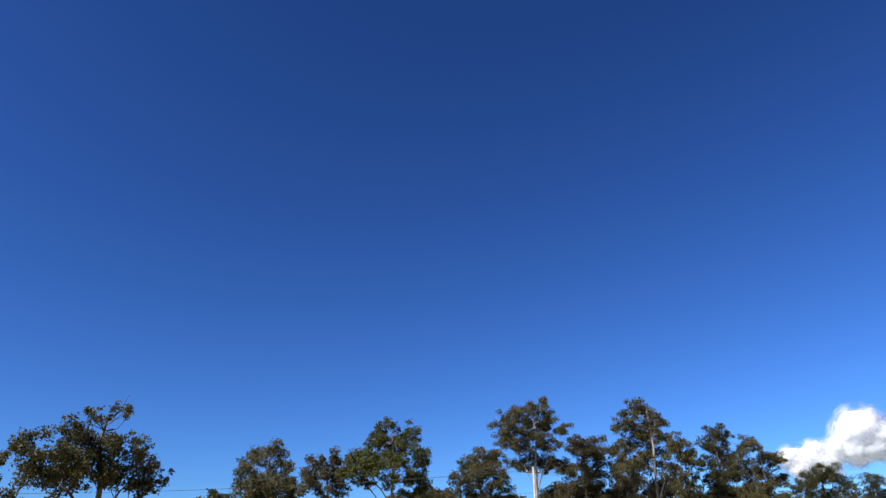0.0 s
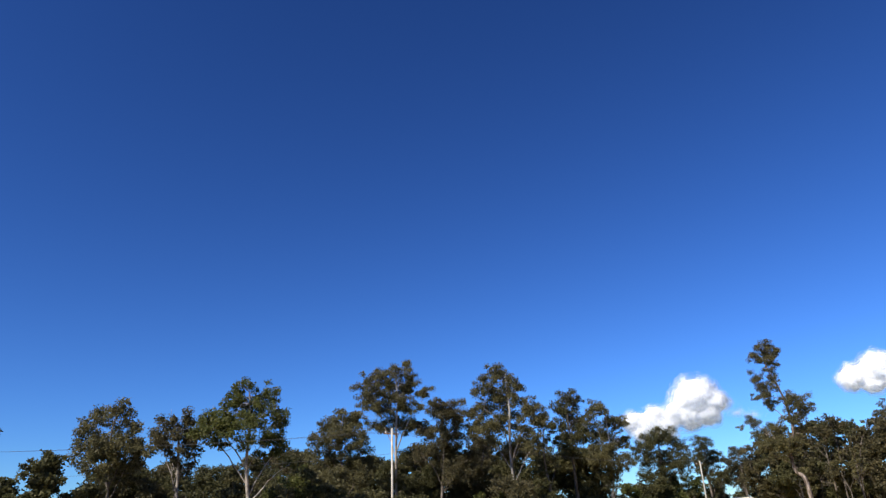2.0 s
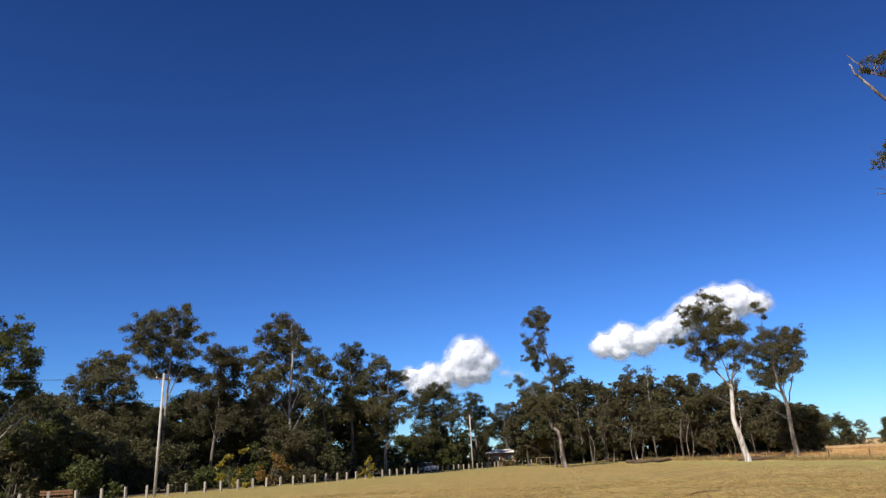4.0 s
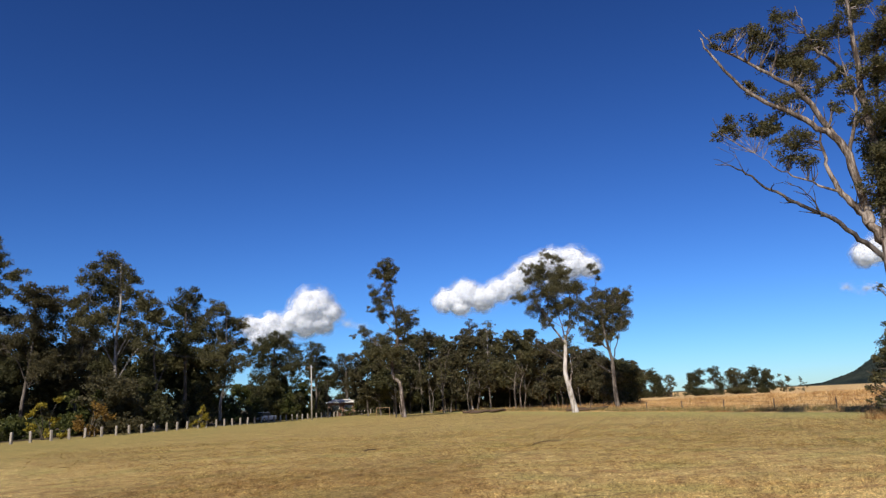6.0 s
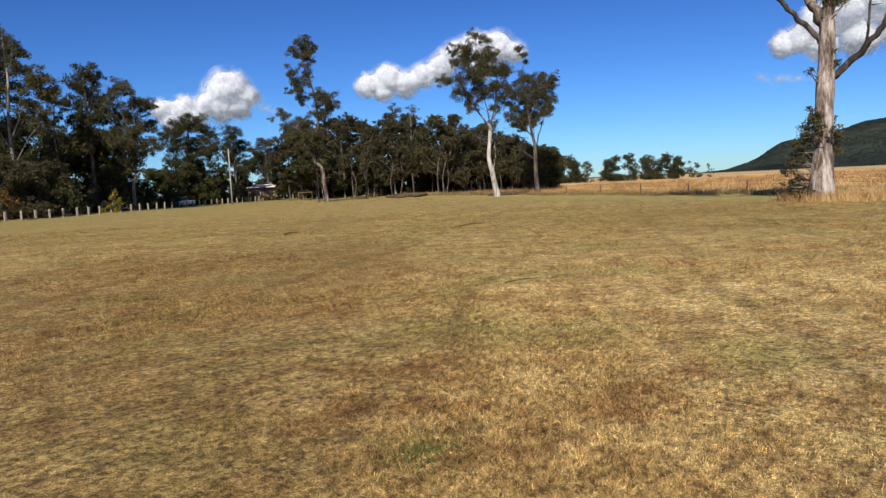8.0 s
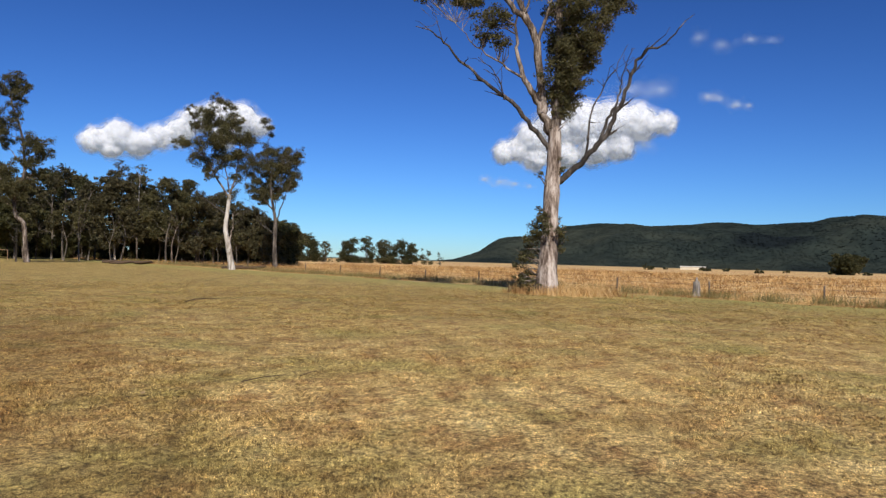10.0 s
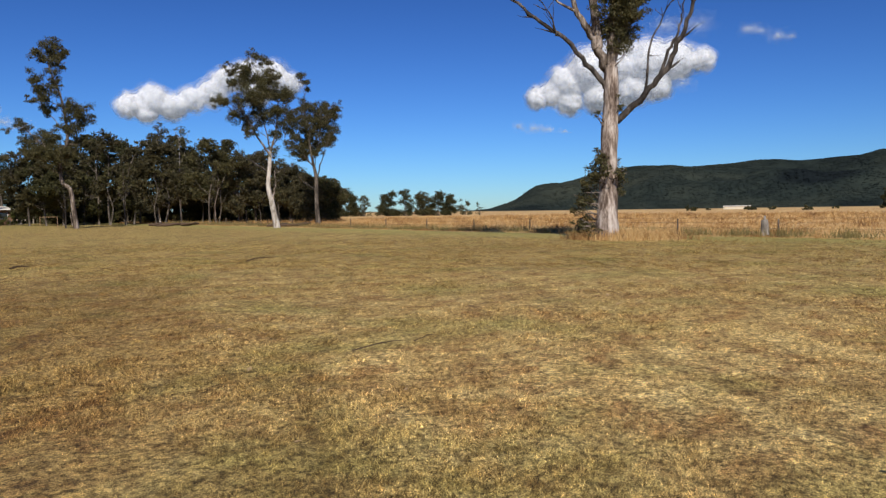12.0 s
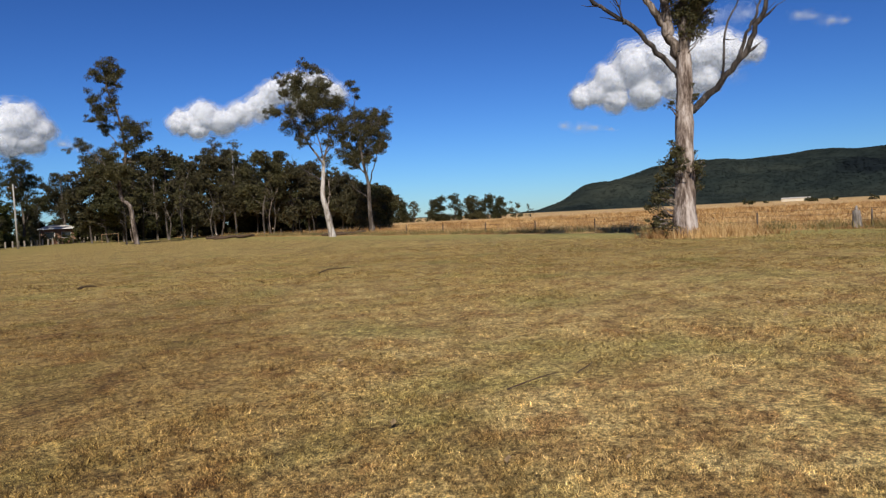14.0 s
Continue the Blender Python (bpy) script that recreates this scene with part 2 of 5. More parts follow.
def blade_nodes(nt, p):
    vec = coords(nt)
    sep = nt.nodes.new("ShaderNodeSeparateXYZ")
    nt.links.new(vec, sep.inputs[0])
    lawn, fine = lawn_colour(nt, sep, vec)
    g = nt.nodes.new("ShaderNodeNewGeometry")
    # random dark blades carry shadow between tufts, pale ones glints, in their colour
    vary = ramp(nt, g.outputs["Random Per Island"], [(0.0, (0.12, 0.085, 0.06)), (0.25, (0.5, 0.43, 0.37)), (0.5, (0.92, 0.88, 0.86)), (0.8, (1.3, 1.28, 1.32)), (1.0, (1.62, 1.6, 1.75))])
    col = mix(nt, 1.0, lawn, vary, "MULTIPLY")
    nt.links.new(col, p.inputs["Base Color"])
    tr, ms = nt.nodes.new("ShaderNodeBsdfTranslucent"), nt.nodes.new("ShaderNodeMixShader")
    nt.links.new(col, tr.inputs[0])
    ms.inputs[0].default_value = 0.12
    nt.links.new(p.outputs[0], ms.inputs[1])
    nt.links.new(tr.outputs[0], ms.inputs[2])
    nt.links.new(ms.outputs[0], nt.nodes["Material Output"].inputs[0])


GRASS = material("short winter grass", blade_nodes, 0.7)
STRAW = leaf_material("tall dry grass", patch_size=0.2, single=0.15, stops=[(0.4, (0.26, 0.135, 0.048)), (0.5, (0.5, 0.295, 0.11)), (0.6, (0.72, 0.5, 0.23))], through_light=0.3)
WEED = leaf_material("weedy grass", [(0.2, (0.09, 0.085, 0.03)), (0.5, (0.2, 0.17, 0.06)), (0.8, (0.38, 0.29, 0.12))], 0.3)


def hill_nodes(nt, p):
    # cloud shadows over the forest are put into the colour as broad dark patches
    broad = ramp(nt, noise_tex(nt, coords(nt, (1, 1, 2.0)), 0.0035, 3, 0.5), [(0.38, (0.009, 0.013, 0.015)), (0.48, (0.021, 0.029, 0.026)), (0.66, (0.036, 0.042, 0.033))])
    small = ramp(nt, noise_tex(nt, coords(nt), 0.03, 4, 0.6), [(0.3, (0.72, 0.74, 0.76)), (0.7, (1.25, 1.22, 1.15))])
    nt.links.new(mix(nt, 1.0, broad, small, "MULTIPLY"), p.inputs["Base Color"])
    p.inputs["Specular IOR Level"].default_value = 0.05


HILL = material("forested slope with cloud shade", hill_nodes, 1.0)


def vapour_material(name, alpha):
    def build(nt, p):
        p.inputs["Base Color"].default_value = (0.9, 0.91, 0.93, 1)
        tr, ms = nt.nodes.new("ShaderNodeBsdfTranslucent"), nt.nodes.new("ShaderNodeMixShader")
        tr.inputs[0].default_value, ms.inputs[0].default_value = (0.92, 0.93, 0.95, 1), 0.52
        nt.links.new(p.outputs[0], ms.inputs[1])
        nt.links.new(tr.outputs[0], ms.inputs[2])
        if alpha < 1:
            f = noise_tex(nt, coords(nt), 0.017, 8, 0.66)
            f = calc(nt, "MULTIPLY", calc(nt, "MULTIPLY", calc(nt, "SUBTRACT", f, 0.41), 5.0, True), alpha)
            clear, veil = nt.nodes.new("ShaderNodeBsdfTransparent"), nt.nodes.new("ShaderNodeMixShader")
            nt.links.new(f, veil.inputs[0])
            nt.links.new(clear.outputs[0], veil.inputs[1])
            nt.links.new(ms.outputs[0], veil.inputs[2])
            ms = veil
        nt.links.new(ms.outputs[0], nt.nodes["Material Output"].inputs[0])

    return material(name, build, 1.0)


CLOUD, CLOUD_EDGE, CLOUD_FRINGE, CLOUD_VEIL = (vapour_material(*q) for q in (("cloud body", 1.0), ("cloud edge", 0.6), ("cloud fringe", 0.34), ("cloud veil", 0.15)))


# ---- building blocks ----
def quads(name, v, mat, smooth=False):
    """A mesh from an array of faces, each with corners of its own."""
    n, k = v.shape[:2]
    me = bpy.data.meshes.new(name)
    me.vertices.add(n * k)
    me.loops.add(n * k)
    me.polygons.add(n)
    me.vertices.foreach_set("co", v.reshape(-1).astype(np.float32))
    me.loops.foreach_set("vertex_index", np.arange(n * k, dtype=np.int32))
    me.polygons.foreach_set("loop_start", np.arange(0, n * k, k, dtype=np.int32))
    me.update(calc_edges=True)
    me.materials.append(mat)
    return me


def mesh_of(name, verts, faces, mat, smooth=True):
    me = bpy.data.meshes.new(name)
    me.from_pydata([tuple(v) for v in verts], [], faces)
    me.polygons.foreach_set("use_smooth", [smooth] * len(me.polygons))
    me.materials.append(mat)
    return me


def child(name, me, parent, label=""):
    ob = new(name, me)
    ob.parent = parent
    return tagged(ob, label)


def part(name, bm, mat, parent, label="", smooth=False):
    me = bpy.data.meshes.new(name)
    bm.to_mesh(me)
    bm.free()
    for f in me.polygons:
        f.use_smooth = smooth
    me.materials.append(mat)
    return child(name, me, parent, label)


def thing(name, x, y, label, category, group="", kind="", turn=0.0, z=None):
    ob = new(name)
    ob.matrix_world = pose(x, y, float(gz(x, y)) if z is None else z, 0, 0, turn)
    ob.empty_display_size = 0.3
    return tagged(ob, label, category, group, kind)


def box(sx, sy, sz, at=(0, 0, 0), bevel=0.0, m=None):
    bm = bmesh.new()
    bmesh.ops.create_cube(bm, size=1.0, matrix=Matrix.Translation(at) @ (m or Matrix()) @ Matrix.Diagonal((sx, sy, sz, 1)))
    if bevel:
        bmesh.ops.bevel(bm, geom=bm.edges[:], offset=bevel, segments=2, affect="EDGES", profile=0.6)
    return bm


def rod(radius, length, at=(0, 0, 0), m=None, sides=10, radius2=None):
    bm = bmesh.new()
    bmesh.ops.create_cone(bm, cap_ends=True, segments=sides, radius1=radius, radius2=radius if radius2 is None else radius2, depth=length, matrix=Matrix.Translation(at) @ (m or Matrix()))
    return bm


def tube(points, radii, sides=8, rng=None, rough=0.0, start=0):
    """Rings along a bent line; returns corners and faces."""
    pts = np.asarray(points, float)
    tang = np.gradient(pts, axis=0)
    verts, faces = [], []
    for i, (p, t, r) in enumerate(zip(pts, tang, radii)):
        t = t / (np.linalg.norm(t) + 1e-9)
        side_v = np.cross(t, (0.3, 1, 0.1) if abs(t[1]) < 0.9 else (1, 0, 0))
        side_v /= np.linalg.norm(side_v)
        up = np.cross(t, side_v)
        for k in range(sides):
            a = 2 * math.pi * k / sides
            rr = r * (1 + (rng.normal(0, rough) if rng is not None and rough else 0))
            verts.append(p + rr * (math.cos(a) * side_v + math.sin(a) * up))
    for i in range(len(pts) - 1):
        for k in range(sides):
            a, b = start + i * sides + k, start + i * sides + (k + 1) % sides
            faces.append((a, b, b + sides, a + sides))
    faces.append(tuple(start + (len(pts) - 1) * sides + k for k in range(sides)))
    return verts, faces


def smooth_line(points, steps=6):
    """A soft curve through the points."""
    p = [Vector(q) for q in points]
    p = [p[0] * 2 - p[1]] + p + [p[-1] * 2 - p[-2]]
    out = []
    for i in range(1, len(p) - 2):
        for s in range(steps):
            t = s / steps
            a, b, c, d = p[i - 1], p[i], p[i + 1], p[i + 2]
            out.append(0.5 * ((2 * b) + (c - a) * t + (2 * a - 5 * b + 4 * c - d) * t * t + (3 * b - a - 3 * c + d) * t ** 3))
    return [tuple(v) for v in out] + [tuple(p[-2])]


def sprays(rng, clumps, fill=0.55, fine=1.0):
    """The uneven sprays of leaves (x, y, z, radius) that make up clumps, with gaps between them."""
    out = []
    for x, y, z, r in clumps:
        k = max(5, int(11 * r ** 1.2 * fine))
        d = rng.normal(size=(k, 3))
        d /= np.linalg.norm(d, axis=1)[:, None]
        at = np.array((x, y, z)) + d * r * rng.uniform(fill * 0.5, 1.05, (k, 1)) * (1, 1, 0.85)
        out.append(np.c_[at, np.minimum(0.62, r * rng.uniform(0.17, 0.4, k)) + 0.05])
    return np.concatenate(out)


def leaf_cloud(rng, tufts, size, per, droop=0.6):
    """Small pointed leaves, densest at the heart of each spray."""
    count = np.maximum(5, (per * tufts[:, 3] ** 2 * rng.uniform(0.6, 1.3, len(tufts))).astype(int))
    n = int(count.sum())
    pos = np.repeat(tufts[:, :3], count, axis=0) + np.clip(rng.normal(0, 0.5, (n, 3)), -0.95, 0.95) * np.repeat(tufts[:, 3], count)[:, None] * (1, 1, 0.75)
    along = rng.normal(size=(n, 3)) * (1, 1, 0.6) + (0, 0, -droop)
    along /= np.linalg.norm(along, axis=1)[:, None]
    across = np.cross(along, rng.normal(size=(n, 3)))
    across /= np.linalg.norm(across, axis=1)[:, None]
    ln = size * rng.uniform(0.55, 1.25, (n, 1))
    wd = ln * rng.uniform(0.2, 0.34, (n, 1))
    return np.stack([pos - along * ln * 0.5 - across * wd, pos - along * ln * 0.4 + across * wd, pos + along * ln * 0.5], 1)


def tree(name, x, y, facing, label, trunk, limbs, crown, girth, leaf, bark, leaf_size, per, seed, group="", depth=0.55, dead=(), flare=1.25, limb_bark=None, category="gum tree", swell=1.0, taper=0.72, spread=0.35, fork=0.0, twigs=2, heavy=None, fine=1.0):
    """A tree from its trunk line, limb lines and crown clumps, laid out across and up, with depth spread at random.
    facing: degrees of the plane's normal. dead: indices of limbs that end bare. heavy: foot radius by limb, where it is stout."""
    rng = np.random.default_rng(seed)
    ob = thing(name, x, y, label, category, group, turn=facing)

    def deep(line, amount, start_w=0.0):
        w, res = start_w, []
        drift = rng.normal(0, amount)
        for i, q in enumerate(line):
            res.append((q[0], w, q[1]))
            w += drift * (0.6 + 0.4 * rng.random())
        return res

    line = smooth_line([(u, w * 0.3, v) for u, w, v in deep(trunk, 0.15)])
    n = len(line)
    rad = [girth * (1 - taper * i / (n - 1)) * (1 + (flare - 1) * math.exp(-line[i][2] / (girth * 2.2))) for i in range(n)]
    if fork:
        rad[-1], rad[-2] = rad[-1] * 0.45, rad[-2] * 0.8
    v, f = tube([(p[0], p[1], p[2] - (0.15 if i == 0 else 0)) for i, p in enumerate(line)], rad, 14, rng, 0.035)
    child("trunk", mesh_of("trunk", v, f, bark), ob)
    ends = [(line[i], rad[i]) for i in range(2, n)]
    joints = [(np.array(line[i]), rad[i]) for i in range(n)]
    for k, lim in enumerate(limbs):
        foot, foot_r = min(joints, key=lambda q: (q[0][0] - lim[0][0]) ** 2 + (q[0][2] - lim[0][1]) ** 2)
        pts = deep(lim, spread, foot[1])
        if (foot[0] - lim[0][0]) ** 2 + (foot[2] - lim[0][1]) ** 2 > 0.01:
            pts = [tuple(foot)] + pts
        sm = smooth_line(pts, 5)
        r0 = max(0.035, min(foot_r * 0.66, girth * 0.48))
        if k in dead:
            r0 *= 0.68
        r0 = (heavy or {}).get(k, r0)
        rr = [max(0.016, r0 * (1 - 0.88 * i / (len(sm) - 1))) for i in range(len(sm))]
        jig = [tuple(np.array(q) + rng.normal(0, 0.05 * min(1, i / 4), 3)) for i, q in enumerate(sm)]
        joints += [(np.array(q), r) for q, r in zip(jig, rr)]
        v, f = tube(jig, rr, 7, rng, 0.05)
        child("limb", mesh_of("limb", v, f, BARK_DEAD if k in dead else (limb_bark or bark)), ob, "bare dark dead limb" if k in dead else "")
        if k not in dead:
            ends += [(jig[i], rr[i]) for i in range(len(sm) // 3, len(sm))]
        else:
            tv, tf = [], []
            for _ in range(9):
                i = rng.integers(len(jig) // 3, len(jig))
                d = rng.normal(size=3) * (1, 0.7, 0.4) + (0.3 * np.sign(jig[-1][0]), 0, 0.9)
                d *= rng.uniform(0.5, 1.7) / np.linalg.norm(d)
                q = [np.array(jig[i]) + d * t + rng.normal(0, 0.06, 3) * t for t in (0, 0.35, 0.7, 1)]
                a, b = tube(q, [rr[i] * 0.6, rr[i] * 0.45, 0.018, 0.01], 4, start=len(tv))
                tv += a
                tf += b
            tagged(child("twig_spray", mesh_of("twig_spray", tv, tf, BARK_DEAD), ob), kind="stuff")
    clumps = [(u, rng.normal(0, depth) * max(1.2, r * 1.3), h, r * swell) for u, h, r in crown]
    tufts = sprays(rng, clumps, fine=fine)
    feet, feet_r = np.array([q[0] for q in ends]), [q[1] for q in ends]
    tv, tf = [], []

    def twig(e, er, tip, bend, steps):
        mid = (np.array(e) + tip) / 2 + rng.normal(0, 0.12, 3) * bend - (0, 0, 0.1 * bend)
        r0 = min(er * 0.6, 0.03 + 0.02 * bend)
        line_t = smooth_line([e, mid, tip], steps)
        a, b = tube(line_t, np.linspace(r0, 0.014, len(line_t)), 4, start=len(tv))
        tv.extend(a)
        tf.extend(b)

    for c in clumps:
        cen = np.array(c[:3])
        near = int(np.argmin(np.linalg.norm(feet - cen + (0, 0, 0.6), axis=1)))
        for _ in range(twigs + int(c[3])):
            twig(feet[near], feet_r[near], cen + rng.normal(0, 0.45, 3) * c[3], c[3], 3)
    for q in tufts[:: 3 if leaf_size < 0.23 else 6 if leaf_size < 0.3 else 14]:
        near = int(np.argmin(np.linalg.norm(feet - q[:3] + (0, 0, 0.9), axis=1)))
        twig(feet[near], min(feet_r[near], 0.09), q[:3], 0.9, 2)
    tagged(child("twig_spray", mesh_of("twig_spray", tv, tf, limb_bark or bark), ob), kind="stuff")
    child("crown", quads("crown", leaf_cloud(rng, tufts, leaf_size, per), leaf), ob)
    return ob


def generic(name, az, dist, top, half, low, label, leaf, bark, seed, group="", girth=0.22, leaf_size=0.26, per=170, gaps=0.0, eye=(0.6, 2.0), n=None, category="gum tree", lean=0.0):
    """A woodland tree by bearing, distance, height of top, half width and height of its lowest leaves."""
    rng = np.random.default_rng(seed)
    x, y = eye[0] - math.sin(radians(az)) * dist, eye[1] + math.cos(radians(az)) * dist
    n = n or max(9, int(half * (top - low) * 0.42))
    half *= 1.12
    per *= 1.9
    crown = []
    for i in range(n):
        f = (i + rng.random()) / n
        h = low + (top - low) * f
        wide = half * (math.sin(math.pi * min(1, 0.2 + 0.74 * f)) ** 0.6)
        r = half * rng.uniform(0.34, 0.52) * (1.1 - 0.35 * f)
        u = rng.uniform(-1, 1) * max(0.1, wide - r * 0.6)
        crown.append((u + lean * f, min(h, top - r * 0.8), r))
    crown.append((lean + rng.normal(0, 0.15) * half, top - half * 0.24, half * 0.3))
    tl = [(0, 0), (rng.normal(0, 0.25), top * 0.3), (lean * 0.5 + rng.normal(0, 0.35), top * 0.6), (lean * 0.9 + rng.normal(0, 0.3), top * 0.86)]
    limbs = []
    for k in range(4):
        f = rng.uniform(0.3, 0.62)
        s = (-1) ** k
        u0 = np.interp(f, (0, 0.3, 0.6), (0, tl[1][0], tl[2][0]))
        limbs.append([(u0, top * f), (u0 + s * half * 0.3, top * (f + 0.1)), (u0 + s * half * rng.uniform(0.45, 0.75), top * (f + 0.22))])
    return tree(name, x, y, az, label, tl, limbs, crown, girth, leaf, bark, leaf_size, per * 1.15, seed, group, depth=1.0, category=category, fine=1.15)


def bush(name, az, dist, top, half, label, leaf, seed, group="", eye=(0.6, 2.0), leaf_size=0.38, per=140, category="shrub", plump=1.0):
    rng = np.random.default_rng(seed)
    x, y = eye[0] - math.sin(radians(az)) * dist, eye[1] + math.cos(radians(az)) * dist
    ob = thing(name, x, y, label, category, group, turn=az)
    n = max(7, int(half * top * 0.8))
    per *= 1.15
    clumps = []
    for i in range(n):
        f = (i + 0.5) / n
        r = half * rng.uniform(0.28, 0.45) * plump
        h = max(r * 0.6, top * f - r * 0.5)
        clumps.append((rng.uniform(-1, 1) * half * (1 - 0.45 * f), rng.uniform(-0.8, 0.8) * half, h, r))
    tv, tf = [], []
    for c in clumps:
        b0 = (rng.normal(0, 0.15) * half, rng.normal(0, 0.15) * half, -0.1)
        a, b = tube(smooth_line([b0, (c[0] * 0.4, c[1] * 0.4, c[2] * 0.5), c[:3]], 3), np.linspace(0.06, 0.015, 7), 5, start=len(tv))
        tv += a
        tf += b
    tagged(child("stem_tangle", mesh_of("stem_tangle", tv, tf, BARK_GREY), ob), kind="stuff")
    child("foliage", quads("foliage", leaf_cloud(rng, sprays(rng, clumps, 0.3), leaf_size, per), leaf), ob)
    return ob


# ---- ground, hill, clouds ----
def build_ground():
    radii = np.r_[0.0, np.geomspace(1.0, 4600.0, 110)]
    ang = np.linspace(0, 2 * math.pi, 120, endpoint=False)
    verts, faces = [(4.0, 7.0, 0.0)], []
    for r in radii[1:]:
        for a in ang:
            x, y = 4 + r * math.cos(a), 7 + r * math.sin(a)
            z = float(gz(x, y)) + (0.03 * noise.noise((x * 0.25, y * 0.25, 3)) if r < 45 else 0)
            verts.append((x, y, z))
    m = len(ang)
    for k in range(m):
        faces.append((0, 1 + k, 1 + (k + 1) % m))
    for i in range(len(radii) - 2):
        for k in range(m):
            a, b = 1 + i * m + k, 1 + i * m + (k + 1) % m
            faces.append((a, a + m, b + m, b))
    tagged(new("ground", mesh_of("ground", verts, faces, GROUND)), "mown patchy winter lawn running into dry golden paddock", "ground", kind="structure")


build_ground()

HILL_RIDGE = [(-60, 0.2), (-64.5, 0.5), (-66.5, 1.0), (-68.3, 1.68), (-70.5, 2.6), (-73.1, 3.36), (-79.2, 3.55), (-86.5, 3.71), (-91, 3.92), (-93.7, 4.44), (-96.5, 4.2), (-105, 4.6), (-120, 3.9), (-140, 1.0)]


def build_hill():
    azs = np.linspace(-60, -140, 200)
    ridge = np.interp(-azs, [-q[0] for q in HILL_RIDGE], [q[1] for q in HILL_RIDGE])
    ss = np.linspace(0, 1.5, 40)
    verts, faces = [], []
    for a, el in zip(azs, ridge):
        for s in ss:
            r = 1500 + 700 * s
            x, y = 4 - math.sin(radians(a)) * r, 8 + math.cos(radians(a)) * r
            top = 1.5 + 2200 * math.tan(radians(el)) - 4
            base = float(gz(x, y))
            k = math.sin(min(1, s) * math.pi / 2) ** 1.15 if s <= 1 else 1 - ((s - 1) / 0.5) ** 2 * 0.8
            gully = noise.noise((x * 0.005, y * 0.005, 1)) * 62 + noise.noise((x * 0.013, y * 0.013, 5)) * 16
            edge = max(0.0, 1 - abs(s - 1) * 1.8)
            verts.append((x, y, base - 4 + max(0, top - base + 4) * k + gully * min(1, s * 3) * (1 - edge) * min(1, max(0, top) / 60)))
    m = len(ss)
    for i in range(len(azs) - 1):
        for k in range(m - 1):
            a = i * m + k
            faces.append((a, a + m, a + m + 1, a + 1))
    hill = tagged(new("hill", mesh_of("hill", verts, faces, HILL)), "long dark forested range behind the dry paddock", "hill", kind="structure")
    rng = np.random.default_rng(5)
    v = np.array(verts).reshape(len(azs), m, 3)
    n = 36000
    i, k = rng.integers(0, len(azs) - 1, n), (rng.random(n) * 28).astype(int)
    fi, fk = rng.random((n, 1)), rng.random((n, 1))
    p = v[i, k] * (1 - fi) * (1 - fk) + v[i + 1, k] * fi * (1 - fk) + v[i, k + 1] * (1 - fi) * fk + v[i + 1, k + 1] * fi * fk
    unit = np.array([(1, 0, 0), (0, 1, 0), (-1, 0, 0), (0, -1, 0), (0, 0, 1), (0, 0, -0.3)])
    tri = np.array([(0, 1, 4), (1, 2, 4), (2, 3, 4), (3, 0, 4)])
    sz = rng.uniform(1.6, 3.0, (n, 1, 1)) * rng.uniform(0.7, 1.3, (n, 6, 1)) * (1.3, 1.3, 0.5)
    turn = rng.uniform(0, 6.28, n)
    c, s = np.cos(turn), np.sin(turn)
    rot = np.zeros((n, 3, 3))
    rot[:, 0, 0], rot[:, 0, 1], rot[:, 1, 0], rot[:, 1, 1], rot[:, 2, 2] = c, -s, s, c, 1
    pts = np.einsum("nij,kj->nki", rot, unit) * sz + p[:, None, :] + (0, 0, 0.3)
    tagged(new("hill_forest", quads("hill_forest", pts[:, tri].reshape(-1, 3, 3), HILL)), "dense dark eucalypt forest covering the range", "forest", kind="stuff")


build_hill()


def cloud_texture(name, size):
    t = bpy.data.textures.new(name, "CLOUDS")
    t.noise_scale, t.noise_depth = size, 3
    return t


BILLOW, RIPPLE = cloud_texture("billow", 80), cloud_texture("ripple", 24)


def lattice(p, seed):
    """Smooth value noise, 0 to 1, at an array of points."""
    f = np.floor(p).astype(np.int64)
    t = p - f
    t = t * t * (3 - 2 * t)
    total = np.zeros(len(p))
    for dx, dy, dz in itertools.product((0, 1), repeat=3):
        h = (f[:, 0] + dx) * 73856093 ^ (f[:, 1] + dy) * 19349663 ^ (f[:, 2] + dz) * 83492791 ^ seed * 2654435761
        h = (h ^ (h >> 13)) * 1274126177 & 0x7FFFFFFF
        h = (h ^ (h >> 15)) * 668265263 & 0x7FFFFFFF
        w = np.abs(1 - dx - t[:, 0]) * np.abs(1 - dy - t[:, 1]) * np.abs(1 - dz - t[:, 2])
        total += w * (h & 0xFFFF) / 65535.0
    return total


def billow(p, size, seed, octaves=4):
    out, amp, norm = np.zeros(len(p)), 1.0, 0.0
    for o in range(octaves):
        out += amp * lattice(p / size * 2 ** o, seed + o)
        norm += amp
        amp *= 0.55
    return out / norm


